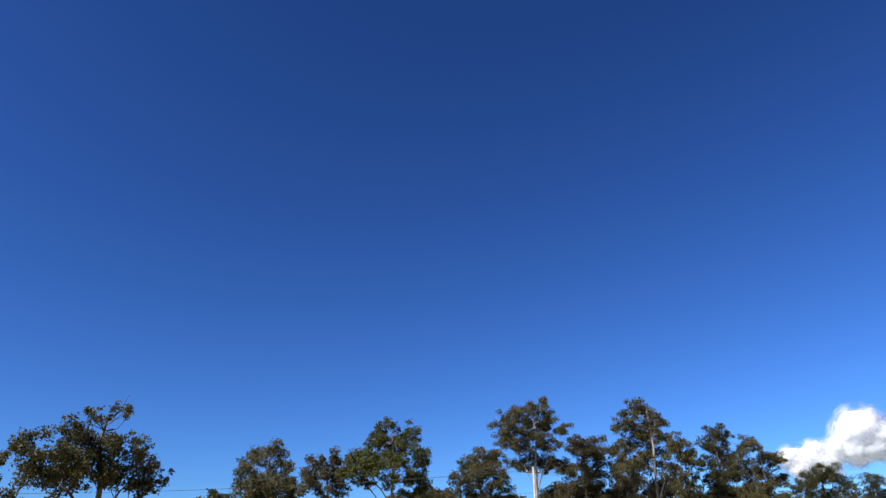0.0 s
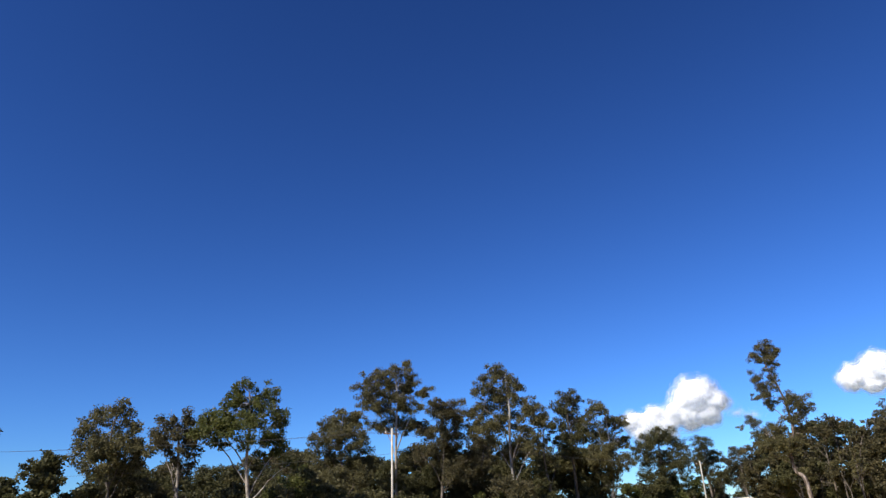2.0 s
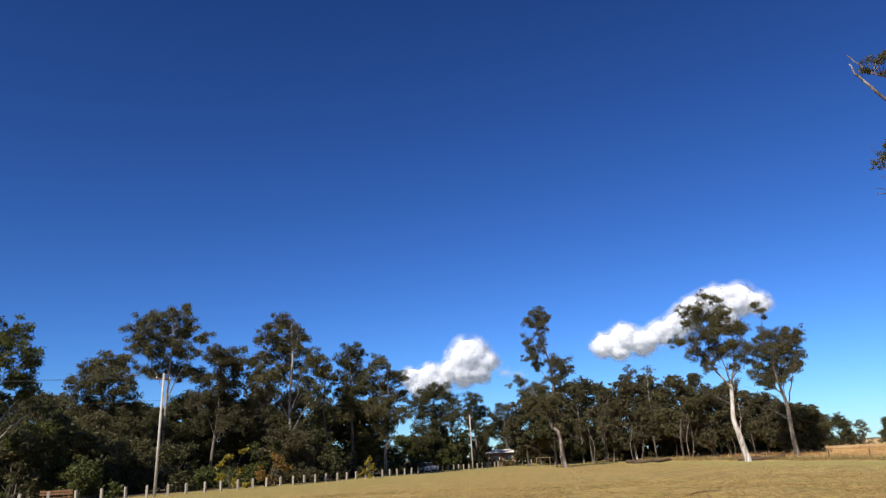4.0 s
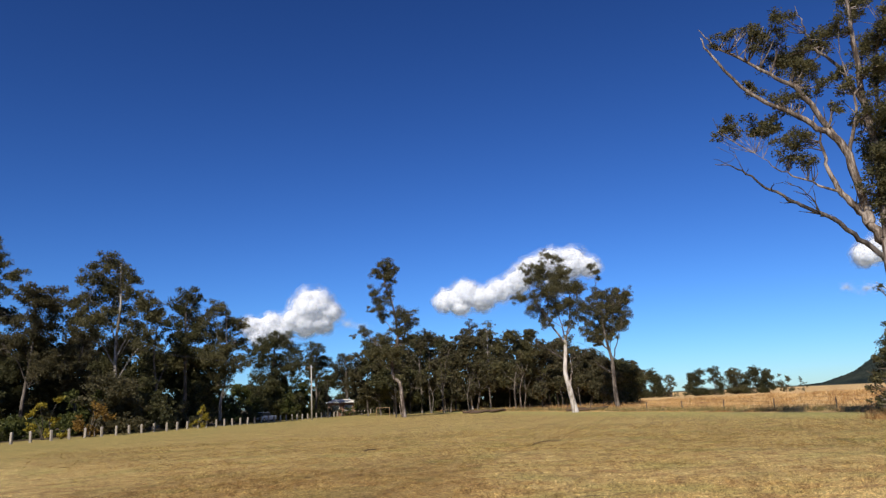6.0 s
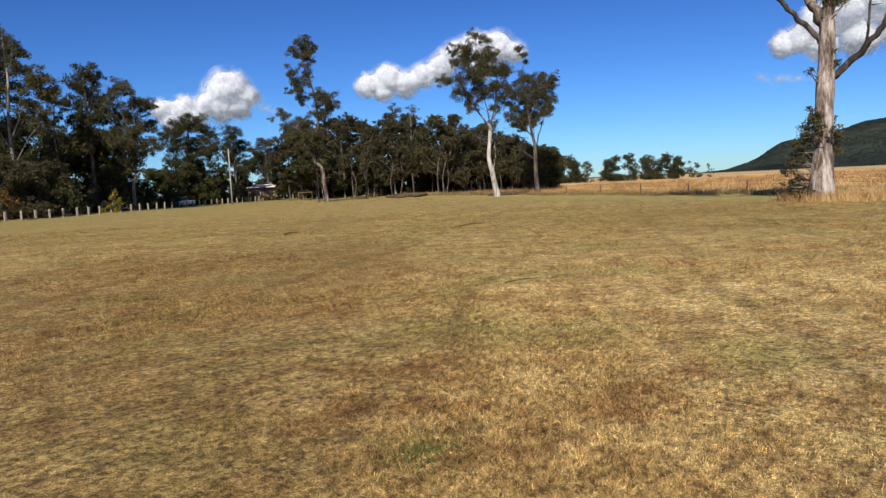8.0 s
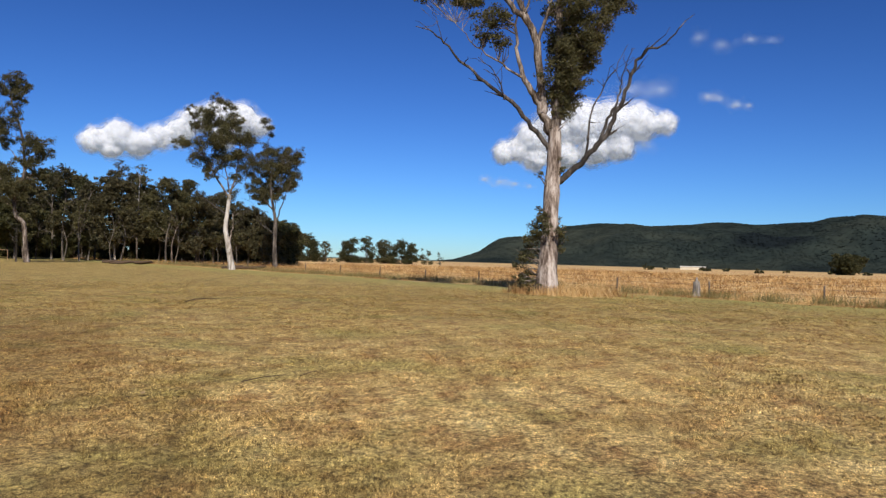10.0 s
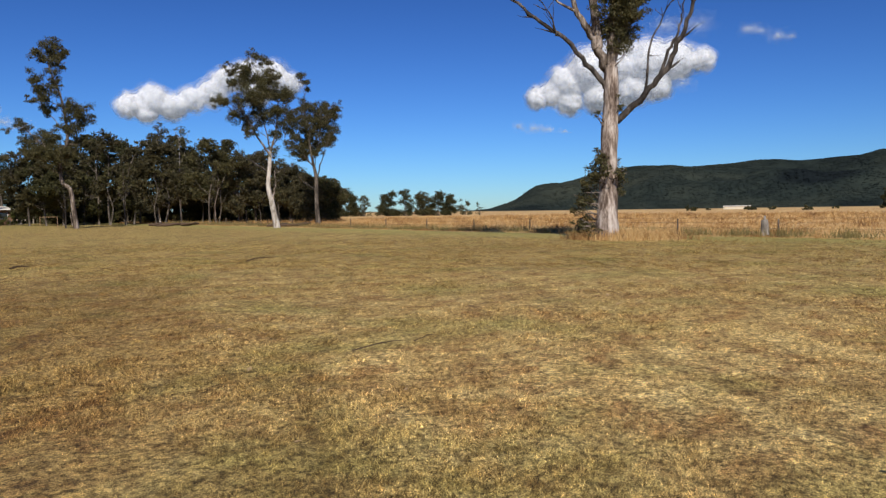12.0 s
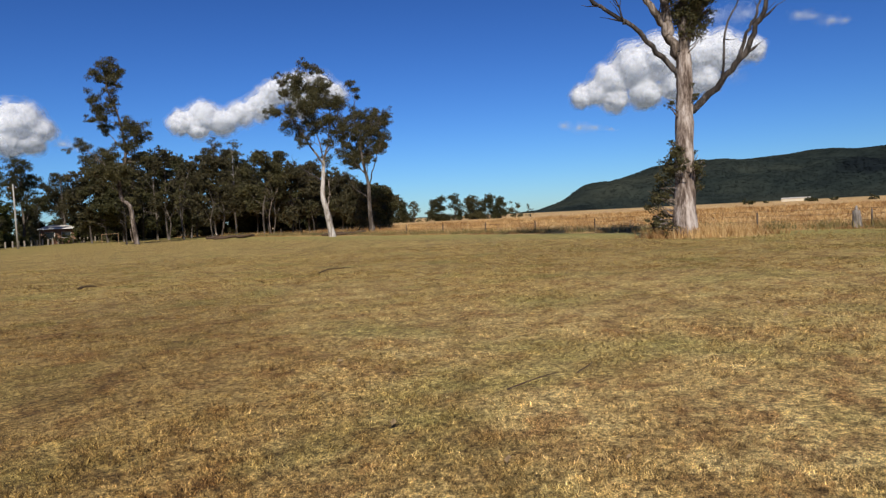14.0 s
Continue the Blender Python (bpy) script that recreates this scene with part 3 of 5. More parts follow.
def cloud(label, puffs, seed, dist=3200.0):
    """A cumulus of fine vapour flakes, thick inside and thinning outwards, from puffs (bearing, height and radius in degrees, density)."""
    rng = np.random.default_rng(seed)

    def spot(az, el):
        return np.array((-math.sin(radians(az)) * dist, math.cos(radians(az)) * dist, 1.6 + math.tan(radians(el)) * dist))

    origin = spot(puffs[0][0], puffs[0][1])
    cen = np.array([spot(az, el) - origin for az, el, r, dens in puffs])
    rad = np.array([math.tan(radians(r)) * dist for az, el, r, dens in puffs])
    thick = np.array([q[3] for q in puffs])
    ob = new("cloud")
    ob.location = origin
    tagged(ob, label, "cloud", "fair weather clouds")
    for name, mat, grow, strong in (("body", CLOUD, 0.84, 1.0), ("edge", CLOUD_EDGE, 0.95, 1.1), ("fringe", CLOUD_FRINGE, 1.06, 1.2), ("veil", CLOUD_VEIL, 1.18, 1.3)):
        bm = bmesh.new()
        for c, r, dens in zip(cen, rad, thick):
            if dens >= 0.5:
                bmesh.ops.create_icosphere(bm, subdivisions=3, radius=r * grow, matrix=Matrix.Translation(c) @ Matrix.Diagonal((1, 1, 0.88, 1)))
        if not bm.verts:
            bm.free()
            continue
        shell = part(name, bm, mat, ob, smooth=True)
        mod = shell.modifiers.new("join", "REMESH")
        mod.mode, mod.voxel_size, mod.use_smooth_shade = "VOXEL", 5.0, True
        sm = shell.modifiers.new("soften", "SMOOTH")
        sm.factor, sm.iterations = 0.5, 45
        for tex, amount in ((BILLOW, 30.0), (RIPPLE, 7.0)):
            dm = shell.modifiers.new("swell", "DISPLACE")
            dm.texture, dm.texture_coords, dm.strength, dm.mid_level = tex, "LOCAL", amount * strong, 0.45
    flakes = []
    for c, r, dens in zip(cen, rad, thick):
        if dens >= 0.5:
            continue
        n = int(24.0 * r * r * dens)
        p = rng.normal(size=(n, 3))
        p = c + p / np.linalg.norm(p, axis=1)[:, None] * r * 1.5 * rng.random((n, 1)) ** 0.6 * (1, 1, 0.55)
        gap = (p[:, None, :] - cen[None]) * (1, 1, 1.8)
        w = np.exp(-1.3 * (gap ** 2).sum(2) / rad ** 2) * (thick < 0.5)
        level = w.sum(1) + 1.5 * (billow(p, r * 0.8, seed * 7) - 0.5)
        p = p[level > 0.15 + 1.0 * rng.random(n)]
        one, two = rng.normal(size=(2, len(p), 3))
        size = rng.uniform(0.2, 0.48, (len(p), 1))
        flakes.append(np.stack([p + one * size, p - one * size * 0.5 + two * size, p - one * size * 0.5 - two * size], 1))
    if flakes:
        tagged(child("vapour", quads("vapour", np.concatenate(flakes), CLOUD), ob), kind="stuff")


cloud("puffy white cumulus cloud low above the trees", [(-26.9, 8.1, 1.65, 1), (-25.4, 6.9, 1.05, 1), (-23.8, 6.6, 1.1, 1), (-22.4, 6.5, 0.95, 1), (-24.4, 6.0, 1.1, 1), (-28.2, 7.5, 1.05, 1), (-26.4, 6.6, 1.15, 1), (-27.6, 6.6, 0.95, 1), (-29.6, 6.6, 0.8, 0.3), (-30.8, 6.4, 0.7, 0.2), (-23.0, 5.8, 0.9, 1)], 11)
cloud("long white cumulus cloud behind the paired gums", [(-37.6, 8.2, 1.05, 1), (-39.0, 8.6, 1.3, 1), (-40.4, 8.2, 1.15, 1), (-41.8, 8.8, 1.1, 1), (-43.2, 9.3, 1.15, 1), (-44.2, 10.3, 1.15, 1), (-45.8, 10.7, 1.4, 1), (-47.6, 10.6, 1.35, 1), (-48.9, 10.2, 1.0, 1), (-46.4, 9.2, 1.1, 1), (-38.6, 7.6, 0.9, 1)], 12)
cloud("large white cumulus cloud with grey underside", [(-68.2, 9.0, 1.0, 1), (-69.2, 9.3, 1.2, 1), (-70.2, 9.9, 1.6, 1), (-72.0, 10.8, 2.0, 1), (-74.0, 11.2, 2.15, 1), (-76.2, 11.2, 2.1, 1), (-78.2, 11.2, 1.7, 1), (-80.2, 11.2, 1.0, 1), (-70.6, 8.5, 1.1, 1), (-72.8, 8.9, 1.35, 1), (-77.0, 9.5, 1.3, 1), (-75.0, 9.2, 1.4, 1), (-77.5, 13.8, 1.5, 0.2), (-80.0, 13.6, 1.5, 0.18), (-78.8, 9.6, 1.2, 0.25)], 13)
cloud("thin grey streak of cloud", [(-66.6, 6.9, 0.6, 0.3), (-67.8, 6.7, 0.7, 0.35), (-69.0, 6.6, 0.65, 0.35), (-70.2, 6.4, 0.5, 0.25)], 14)
cloud("small thin wisp of white cloud", [(-83.3, 13.0, 0.75, 0.4), (-84.2, 12.8, 0.6, 0.25), (-85.3, 12.3, 0.8, 0.35), (-86.2, 12.2, 0.5, 0.2)], 15)
cloud("faint high wisp of cloud", [(-82.6, 17.2, 1.0, 0.15), (-84.2, 16.6, 0.9, 0.22), (-86.2, 16.8, 0.8, 0.25), (-87.6, 16.6, 0.7, 0.2)], 16)

# ---- the great gum ----
BIG_LIMBS = [
    [(0.3, 10.0), (0.45, 14.3), (0.3, 18.1), (0.2, 22.2), (0.3, 24.9), (0.2, 27.5)],
    [(0.7, 7.0), (2.1, 8.3), (3.1, 9.6), (3.8, 11.2), (4.3, 12.6), (5.0, 14.2), (5.8, 14.4), (6.9, 15.5)],
    [(2.1, 8.4), (2.4, 11.0), (3.3, 13.0), (4.3, 14.9)],
    [(2.9, 9.4), (3.3, 10.6), (3.8, 11.6), (4.0, 13.1), (4.5, 14.6)],
    [(-0.1, 9.1), (-1.4, 10.6), (-2.8, 11.9), (-4.5, 13.1), (-5.9, 14.3), (-7.1, 15.5), (-8.3, 15.9)],
    [(-2.9, 11.9), (-3.4, 13.2), (-4.6, 14.2)],
    [(-6.8, 15.3), (-7.3, 16.8), (-7.8, 17.6)],
    [(0.0, 10.2), (-0.7, 11.6), (-1.7, 13.1), (-2.2, 14.9), (-2.3, 17.3)],
    [(-1.9, 13.2), (-3.4, 14.2), (-4.9, 15.2), (-6.0, 16.4)],
    [(-0.5, 11.4), (-1.0, 15.3), (-2.0, 16.9), (-3.7, 18.4), (-5.8, 20.2), (-7.7, 23.1), (-8.2, 24.3)],
    [(-1.0, 15.3), (-2.9, 19.6), (-4.6, 21.6), (-7.3, 24.1), (-8.5, 25.9)],
    [(-1.0, 15.3), (-0.2, 18.2), (-0.6, 21.5)],
    [(0.5, 10.4), (1.4, 15.8), (1.0, 19.3), (1.9, 23.4)],
    [(0.3, 18.1), (-0.6, 21.0), (-1.8, 22.8), (-2.2, 24.6), (-2.5, 26.4)],
    [(0.8, 12.0), (2.6, 16.0), (4.0, 20.0), (4.6, 23.0)],
]
BIG_CROWN = [(-4.7, 23.7, 0.9), (-3.2, 23.2, 1.0), (-1.7, 23.5, 0.9), (-0.4, 23.1, 0.8), (-4.1, 22.4, 0.8), (-2.7, 21.6, 0.9), (-0.9, 20.4, 0.7), (0.8, 22.2, 0.9), (2.2, 22.5, 1.0), (-3.9, 19.4, 0.8), (-5.5, 18.4, 0.8), (-7.3, 18.7, 0.7), (-8.0, 18.3, 0.5), (-4.9, 17.9, 0.7), (-3.6, 16.6, 0.9), (-3.3, 15.3, 0.6), (-1.3, 18.3, 0.6), (-5.7, 20.8, 0.6), (-7.2, 24.5, 0.5), (-5.4, 25.5, 0.6), (-6.5, 24.5, 0.5), (1.2, 17.5, 1.1), (1.0, 14.9, 1.0)]
BIG_MORE = [(0.6, 12.6, 0.8), (-0.5, 13.0, 0.5), (1.8, 19.9, 1.0), (-0.4, 19.3, 0.6), (1.1, 20.5, 0.8), (-2.1, 20.2, 0.7), (-4.1, 16.0, 0.6), (1.1, 14.6, 1.0), (2.1, 15.5, 0.9), (0.7, 16.0, 0.9), (2.7, 16.1, 0.8), (3.6, 18.6, 1.2), (4.3, 21.0, 1.3), (3.6, 23.4, 1.2), (0.8, 11.2, 0.55), (0.5, 11.9, 0.6), (1.1, 12.2, 0.75), (1.1, 13.3, 0.8), (1.8, 14.4, 0.8), (0.4, 17.6, 0.8), (-3.6, 24.6, 0.8), (0.6, 25.2, 0.9), (0.9, 11.6, 0.6), (0.6, 12.4, 0.7), (1.5, 13.0, 0.7), (0.9, 13.9, 0.8), (2.2, 14.8, 0.7), (1.5, 15.6, 0.9), (2.4, 16.8, 0.8), (0.3, 14.9, 0.6), (0.5, 16.6, 0.7)]
BIG_IVY = [(-0.6, 4.2, 0.6), (0.7, 3.4, 0.4), (-1.2, 2.3, 0.55), (-1.2, 1.2, 0.5), (-0.1, 4.7, 0.36), (-0.9, 3.2, 0.5), (-0.9, 0.5, 0.4), (-1.7, 1.9, 0.4), (-1.7, 0.9, 0.36), (0.5, 4.5, 0.3), (-0.5, 5.0, 0.35), (-0.7, 3.9, 0.45), (-1.0, 2.8, 0.45), (0.8, 3.9, 0.35), (0.8, 2.9, 0.35), (-1.3, 0.6, 0.4), (-0.3, 4.4, 0.4), (0.7, 7.6, 0.25), (0.6, 8.3, 0.22), (-0.6, 7.3, 0.2)]
big = tree("gum_tree", 46.2, 20.5, -66, "towering old gum with mottled pale bark and dead side limbs", [(0, 0), (0.1, 2.8), (0.2, 6.3), (0.3, 8.4), (0.3, 10.7)], BIG_LIMBS, BIG_CROWN + BIG_MORE + BIG_IVY, 0.57, LEAF_OLIVE, BARK_GUM, 0.17, 760, 3, dead=(1, 2, 3, 4, 5, 6), flare=1.4, depth=0.55, swell=1.3, taper=0.32, spread=0.3, limb_bark=BARK_BROWN, fork=1.0, twigs=3, fine=1.45, heavy={0: 0.3, 1: 0.23, 2: 0.1, 3: 0.11, 4: 0.19, 5: 0.08, 7: 0.36, 9: 0.3, 10: 0.2, 12: 0.27, 14: 0.2})

# ---- the gums standing alone ----
tree("gum_tree", 70.3, 67.9, -47.8, "leaning gum with smooth white trunk at the lawn edge",
     [(0, 0), (-0.5, 2.9), (-0.9, 5.0), (-0.7, 7.4), (-0.6, 9.1)],
     [[(-0.6, 9.0), (-0.9, 11.2), (-1.6, 14.5), (-2.0, 18.0)], [(-0.5, 3.2), (-0.1, 5.0), (-0.2, 6.9)], [(-0.8, 6.6), (-2.6, 7.8), (-4.0, 8.6)], [(-0.2, 5.2), (1.2, 6.8), (2.6, 8.4)], [(-0.6, 8.6), (-2.4, 11.5), (-4.4, 15.0), (-5.0, 18.0)], [(-0.6, 8.8), (0.2, 12.0), (0.4, 15.5), (0.0, 18.0)], [(-1.2, 11), (-3.5, 13), (-6.2, 15.2)], [(-0.5, 9.5), (0.8, 11.5), (1.3, 14.5)]],
     [(-2.5, 20.2, 0.9), (-1.0, 19.8, 0.9), (-4.4, 19.0, 0.9), (-3.4, 17.9, 1.4), (-1.4, 17.9, 1.4), (-5.0, 17.5, 0.9), (0.1, 17.7, 0.9), (-6.4, 15.2, 0.9), (-4.8, 14.6, 1.2), (-2.8, 15.6, 1.5), (-0.5, 15.9, 1.5), (1.0, 15.4, 1.3), (-3.7, 13.2, 1.2), (-1.7, 13.5, 1.5), (0.6, 13.6, 1.4), (1.5, 12.1, 1.0), (-2.6, 11.8, 0.9), (0.3, 11.2, 0.9), (-0.3, 9.1, 0.8), (0.8, 7.7, 0.6), (-3.4, 11.2, 0.6), (0.6, 18.0, 0.4), (-5.5, 18.7, 0.6)],
     0.37, LEAF_OLIVE, BARK_WHITE, 0.2, 560, 21, dead=(2, 3), limb_bark=BARK_BROWN, swell=1.22, taper=0.5, fine=1.1)
tree("gum_tree", 92.1, 79.3, -50.9, "rounded dark-trunked gum standing in the dry paddock",
     [(0, 0), (-0.2, 3.5), (-0.2, 7.0), (-0.6, 9.3), (-1.1, 12.3), (-1.0, 15.0)],
     [[(-0.1, 7.0), (0.9, 10.4), (1.9, 13.5)], [(-0.6, 8.9), (-1.9, 10.4), (-3.1, 12.7)], [(-1.6, 16.4), (-1.7, 19.5), (-2.2, 21.7)], [(-0.3, 7.2), (-0.2, 10.0), (0.6, 14.0), (0.5, 17.0)], [(-0.2, 5.2), (-2.0, 6.4), (-3.2, 8.0)]],
     [(-1.7, 17.6, 1.4), (0.5, 17.6, 1.6), (2.0, 16.9, 1.4), (-2.9, 15.7, 1.4), (-0.7, 14.9, 1.9), (1.6, 15.0, 1.6), (-3.3, 13.0, 1.4), (-1.1, 12.3, 1.8), (1.6, 12.7, 1.4), (2.3, 13.1, 0.9), (-3.0, 11.2, 1.2), (0.0, 10.8, 1.0), (-2.2, 22.1, 1.0), (-1.3, 20.6, 0.6), (3.5, 17.5, 0.6), (3.4, 18.4, 0.4), (-2.1, 10.4, 1.0)],
     0.36, LEAF_OLIVE, BARK_GREY, 0.21, 560, 22, dead=(4,), swell=1.25, fine=1.15)
tree("gum_tree", 62.7, 95.1, -33.9, "tall slender gum with twisting stem and layered crown",
     [(0.0, 0.0), (-0.3, 3.0), (-0.6, 5.1), (-1.5, 6.1), (-1.6, 9.2), (-0.7, 11.3), (-1.1, 16.0), (-2.4, 20.3), (-2.3, 22.5)],
     [[(-0.7, 11.5), (0.2, 13.5), (0.7, 15.4)], [(-1.1, 15.5), (-2.8, 16.2), (-4.4, 16.4)], [(-1.6, 9.0), (-3.4, 10.6), (-5.6, 12.6), (-7.2, 12.4)], [(-0.8, 12.5), (-2.2, 14.0), (-2.9, 15.2)], [(-1.4, 17.2), (-2.8, 18.0), (-3.9, 18.8)]],
     [(-2.3, 23.0, 1.4), (-1.3, 22.2, 1.2), (-3.4, 21.7, 1.3), (-1.8, 20.6, 1.3), (-3.9, 18.7, 1.3), (-2.6, 17.1, 1.5), (-4.5, 16.1, 0.9), (-1.8, 18.2, 1.0), (-2.9, 15.3, 1.3), (0.5, 15.2, 1.7), (-0.8, 15.8, 1.0), (1.3, 14.1, 1.2), (-5.8, 12.9, 1.2), (-7.3, 12.4, 0.6), (-2.9, 11.3, 2.0), (-0.3, 12.8, 1.6), (-4.0, 9.3, 1.8), (-1.4, 9.2, 1.8), (0.7, 11.3, 1.0), (-5.0, 10.8, 1.3)],
     0.31, LEAF_OLIVE, BARK_BROWN, 0.22, 480, 23, swell=1.1, fine=1.0)

# ---- the woodland behind the post line ----
GW = "woodland trees"


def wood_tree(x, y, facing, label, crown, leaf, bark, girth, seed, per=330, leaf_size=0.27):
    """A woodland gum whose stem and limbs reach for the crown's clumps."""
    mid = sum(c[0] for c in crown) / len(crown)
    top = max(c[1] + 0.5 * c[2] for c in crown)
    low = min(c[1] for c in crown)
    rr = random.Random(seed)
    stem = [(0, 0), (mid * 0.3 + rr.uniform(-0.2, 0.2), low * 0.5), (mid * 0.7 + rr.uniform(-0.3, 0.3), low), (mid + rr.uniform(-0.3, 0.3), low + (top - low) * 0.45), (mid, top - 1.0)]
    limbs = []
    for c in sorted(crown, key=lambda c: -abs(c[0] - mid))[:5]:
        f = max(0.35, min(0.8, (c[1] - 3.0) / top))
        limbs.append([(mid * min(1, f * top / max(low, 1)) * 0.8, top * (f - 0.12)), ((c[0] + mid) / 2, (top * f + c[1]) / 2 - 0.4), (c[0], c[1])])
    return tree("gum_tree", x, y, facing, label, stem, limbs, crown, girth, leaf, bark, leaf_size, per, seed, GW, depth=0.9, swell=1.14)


generic("gum_tree", 35.5, 60, 10.5, 2.4, 4.0, "dark gum at the end of the tree line", LEAF_DARK, BARK_GREY, 101, GW)
bush("shrub", 20.8, 66, 8.6, 2.4, "dark shrubby tree beneath power wires", LEAF_DARK, 103, "understorey shrubs", per=330, plump=1.35)
for az, top, half, seed in ((23.6, 7.0, 2.6, 131), (18.6, 6.4, 2.3, 132)):
    bush("shrub", az, 67, top, half, "dark shrub beside the wires at the end of the woodland", LEAF_DARK, seed, "understorey shrubs", per=300, plump=1.3)
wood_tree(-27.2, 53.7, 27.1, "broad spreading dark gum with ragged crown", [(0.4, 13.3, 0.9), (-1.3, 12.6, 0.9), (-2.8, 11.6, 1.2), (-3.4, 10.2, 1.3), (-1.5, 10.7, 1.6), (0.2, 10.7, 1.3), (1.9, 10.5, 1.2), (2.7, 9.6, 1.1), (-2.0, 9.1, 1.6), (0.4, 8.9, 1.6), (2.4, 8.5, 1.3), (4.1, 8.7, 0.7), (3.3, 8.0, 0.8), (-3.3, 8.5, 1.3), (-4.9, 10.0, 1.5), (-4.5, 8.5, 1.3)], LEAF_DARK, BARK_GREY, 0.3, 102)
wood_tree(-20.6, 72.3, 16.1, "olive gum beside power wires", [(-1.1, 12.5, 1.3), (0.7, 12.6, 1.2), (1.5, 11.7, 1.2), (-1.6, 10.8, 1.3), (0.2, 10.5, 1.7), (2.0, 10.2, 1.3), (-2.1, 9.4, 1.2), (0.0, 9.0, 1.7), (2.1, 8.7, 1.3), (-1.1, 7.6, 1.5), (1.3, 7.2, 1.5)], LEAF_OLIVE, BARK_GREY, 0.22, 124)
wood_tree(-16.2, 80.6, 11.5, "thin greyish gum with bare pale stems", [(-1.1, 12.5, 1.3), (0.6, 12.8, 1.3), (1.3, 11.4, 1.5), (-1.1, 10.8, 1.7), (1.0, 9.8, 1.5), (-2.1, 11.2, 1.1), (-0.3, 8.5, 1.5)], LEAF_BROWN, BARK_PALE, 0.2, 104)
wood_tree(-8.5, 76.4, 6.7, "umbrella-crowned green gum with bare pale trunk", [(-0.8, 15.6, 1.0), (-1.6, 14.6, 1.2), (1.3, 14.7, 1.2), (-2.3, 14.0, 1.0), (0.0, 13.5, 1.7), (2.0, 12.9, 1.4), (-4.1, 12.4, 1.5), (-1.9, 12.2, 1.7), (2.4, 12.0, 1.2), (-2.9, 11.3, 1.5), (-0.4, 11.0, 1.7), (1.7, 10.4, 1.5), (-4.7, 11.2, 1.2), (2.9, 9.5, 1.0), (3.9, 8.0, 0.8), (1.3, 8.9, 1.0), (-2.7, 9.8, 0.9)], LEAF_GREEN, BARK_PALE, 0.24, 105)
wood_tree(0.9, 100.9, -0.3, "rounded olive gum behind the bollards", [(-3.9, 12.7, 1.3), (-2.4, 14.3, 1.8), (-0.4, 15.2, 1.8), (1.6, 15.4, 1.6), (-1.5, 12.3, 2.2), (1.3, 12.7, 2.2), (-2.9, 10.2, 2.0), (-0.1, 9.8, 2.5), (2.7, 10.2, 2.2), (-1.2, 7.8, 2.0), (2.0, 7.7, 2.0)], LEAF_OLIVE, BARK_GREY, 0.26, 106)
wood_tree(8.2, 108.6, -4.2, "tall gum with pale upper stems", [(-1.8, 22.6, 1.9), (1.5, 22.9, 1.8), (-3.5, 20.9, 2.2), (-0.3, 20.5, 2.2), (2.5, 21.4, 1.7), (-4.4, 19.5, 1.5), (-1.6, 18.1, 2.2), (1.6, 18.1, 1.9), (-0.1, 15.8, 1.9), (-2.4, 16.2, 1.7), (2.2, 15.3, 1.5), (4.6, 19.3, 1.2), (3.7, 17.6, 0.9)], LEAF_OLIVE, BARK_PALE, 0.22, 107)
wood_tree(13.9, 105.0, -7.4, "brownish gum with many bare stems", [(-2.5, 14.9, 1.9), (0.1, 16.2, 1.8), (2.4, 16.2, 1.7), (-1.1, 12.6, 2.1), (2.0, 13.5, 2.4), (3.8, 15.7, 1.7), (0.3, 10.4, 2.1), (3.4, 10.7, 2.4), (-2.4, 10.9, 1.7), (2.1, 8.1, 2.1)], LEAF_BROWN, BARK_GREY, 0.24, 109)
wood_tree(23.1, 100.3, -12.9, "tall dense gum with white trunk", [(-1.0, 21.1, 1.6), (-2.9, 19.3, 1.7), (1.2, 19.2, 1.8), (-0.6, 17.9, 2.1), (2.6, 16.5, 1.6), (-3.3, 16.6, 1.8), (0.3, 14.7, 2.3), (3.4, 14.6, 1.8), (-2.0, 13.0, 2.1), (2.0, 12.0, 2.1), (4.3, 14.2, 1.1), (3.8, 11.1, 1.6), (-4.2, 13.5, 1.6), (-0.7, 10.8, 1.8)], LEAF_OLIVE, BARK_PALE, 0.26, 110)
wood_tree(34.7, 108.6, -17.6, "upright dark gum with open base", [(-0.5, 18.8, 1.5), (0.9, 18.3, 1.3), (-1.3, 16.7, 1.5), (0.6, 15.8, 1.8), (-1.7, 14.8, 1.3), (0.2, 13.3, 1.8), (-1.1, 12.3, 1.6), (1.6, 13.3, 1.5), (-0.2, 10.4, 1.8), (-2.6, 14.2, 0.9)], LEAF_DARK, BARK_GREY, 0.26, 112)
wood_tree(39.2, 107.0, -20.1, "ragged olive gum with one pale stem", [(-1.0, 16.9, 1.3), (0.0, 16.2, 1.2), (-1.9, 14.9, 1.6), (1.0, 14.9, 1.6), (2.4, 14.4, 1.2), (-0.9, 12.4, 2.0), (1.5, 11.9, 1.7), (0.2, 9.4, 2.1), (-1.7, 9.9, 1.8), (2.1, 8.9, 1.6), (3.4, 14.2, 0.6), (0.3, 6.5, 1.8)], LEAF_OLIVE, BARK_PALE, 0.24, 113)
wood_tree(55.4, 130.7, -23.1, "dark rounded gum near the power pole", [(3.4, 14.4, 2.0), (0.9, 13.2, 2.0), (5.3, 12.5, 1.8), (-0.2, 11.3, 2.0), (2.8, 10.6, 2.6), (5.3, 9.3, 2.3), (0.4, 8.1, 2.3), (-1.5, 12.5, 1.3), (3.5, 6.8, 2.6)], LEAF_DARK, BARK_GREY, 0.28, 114)
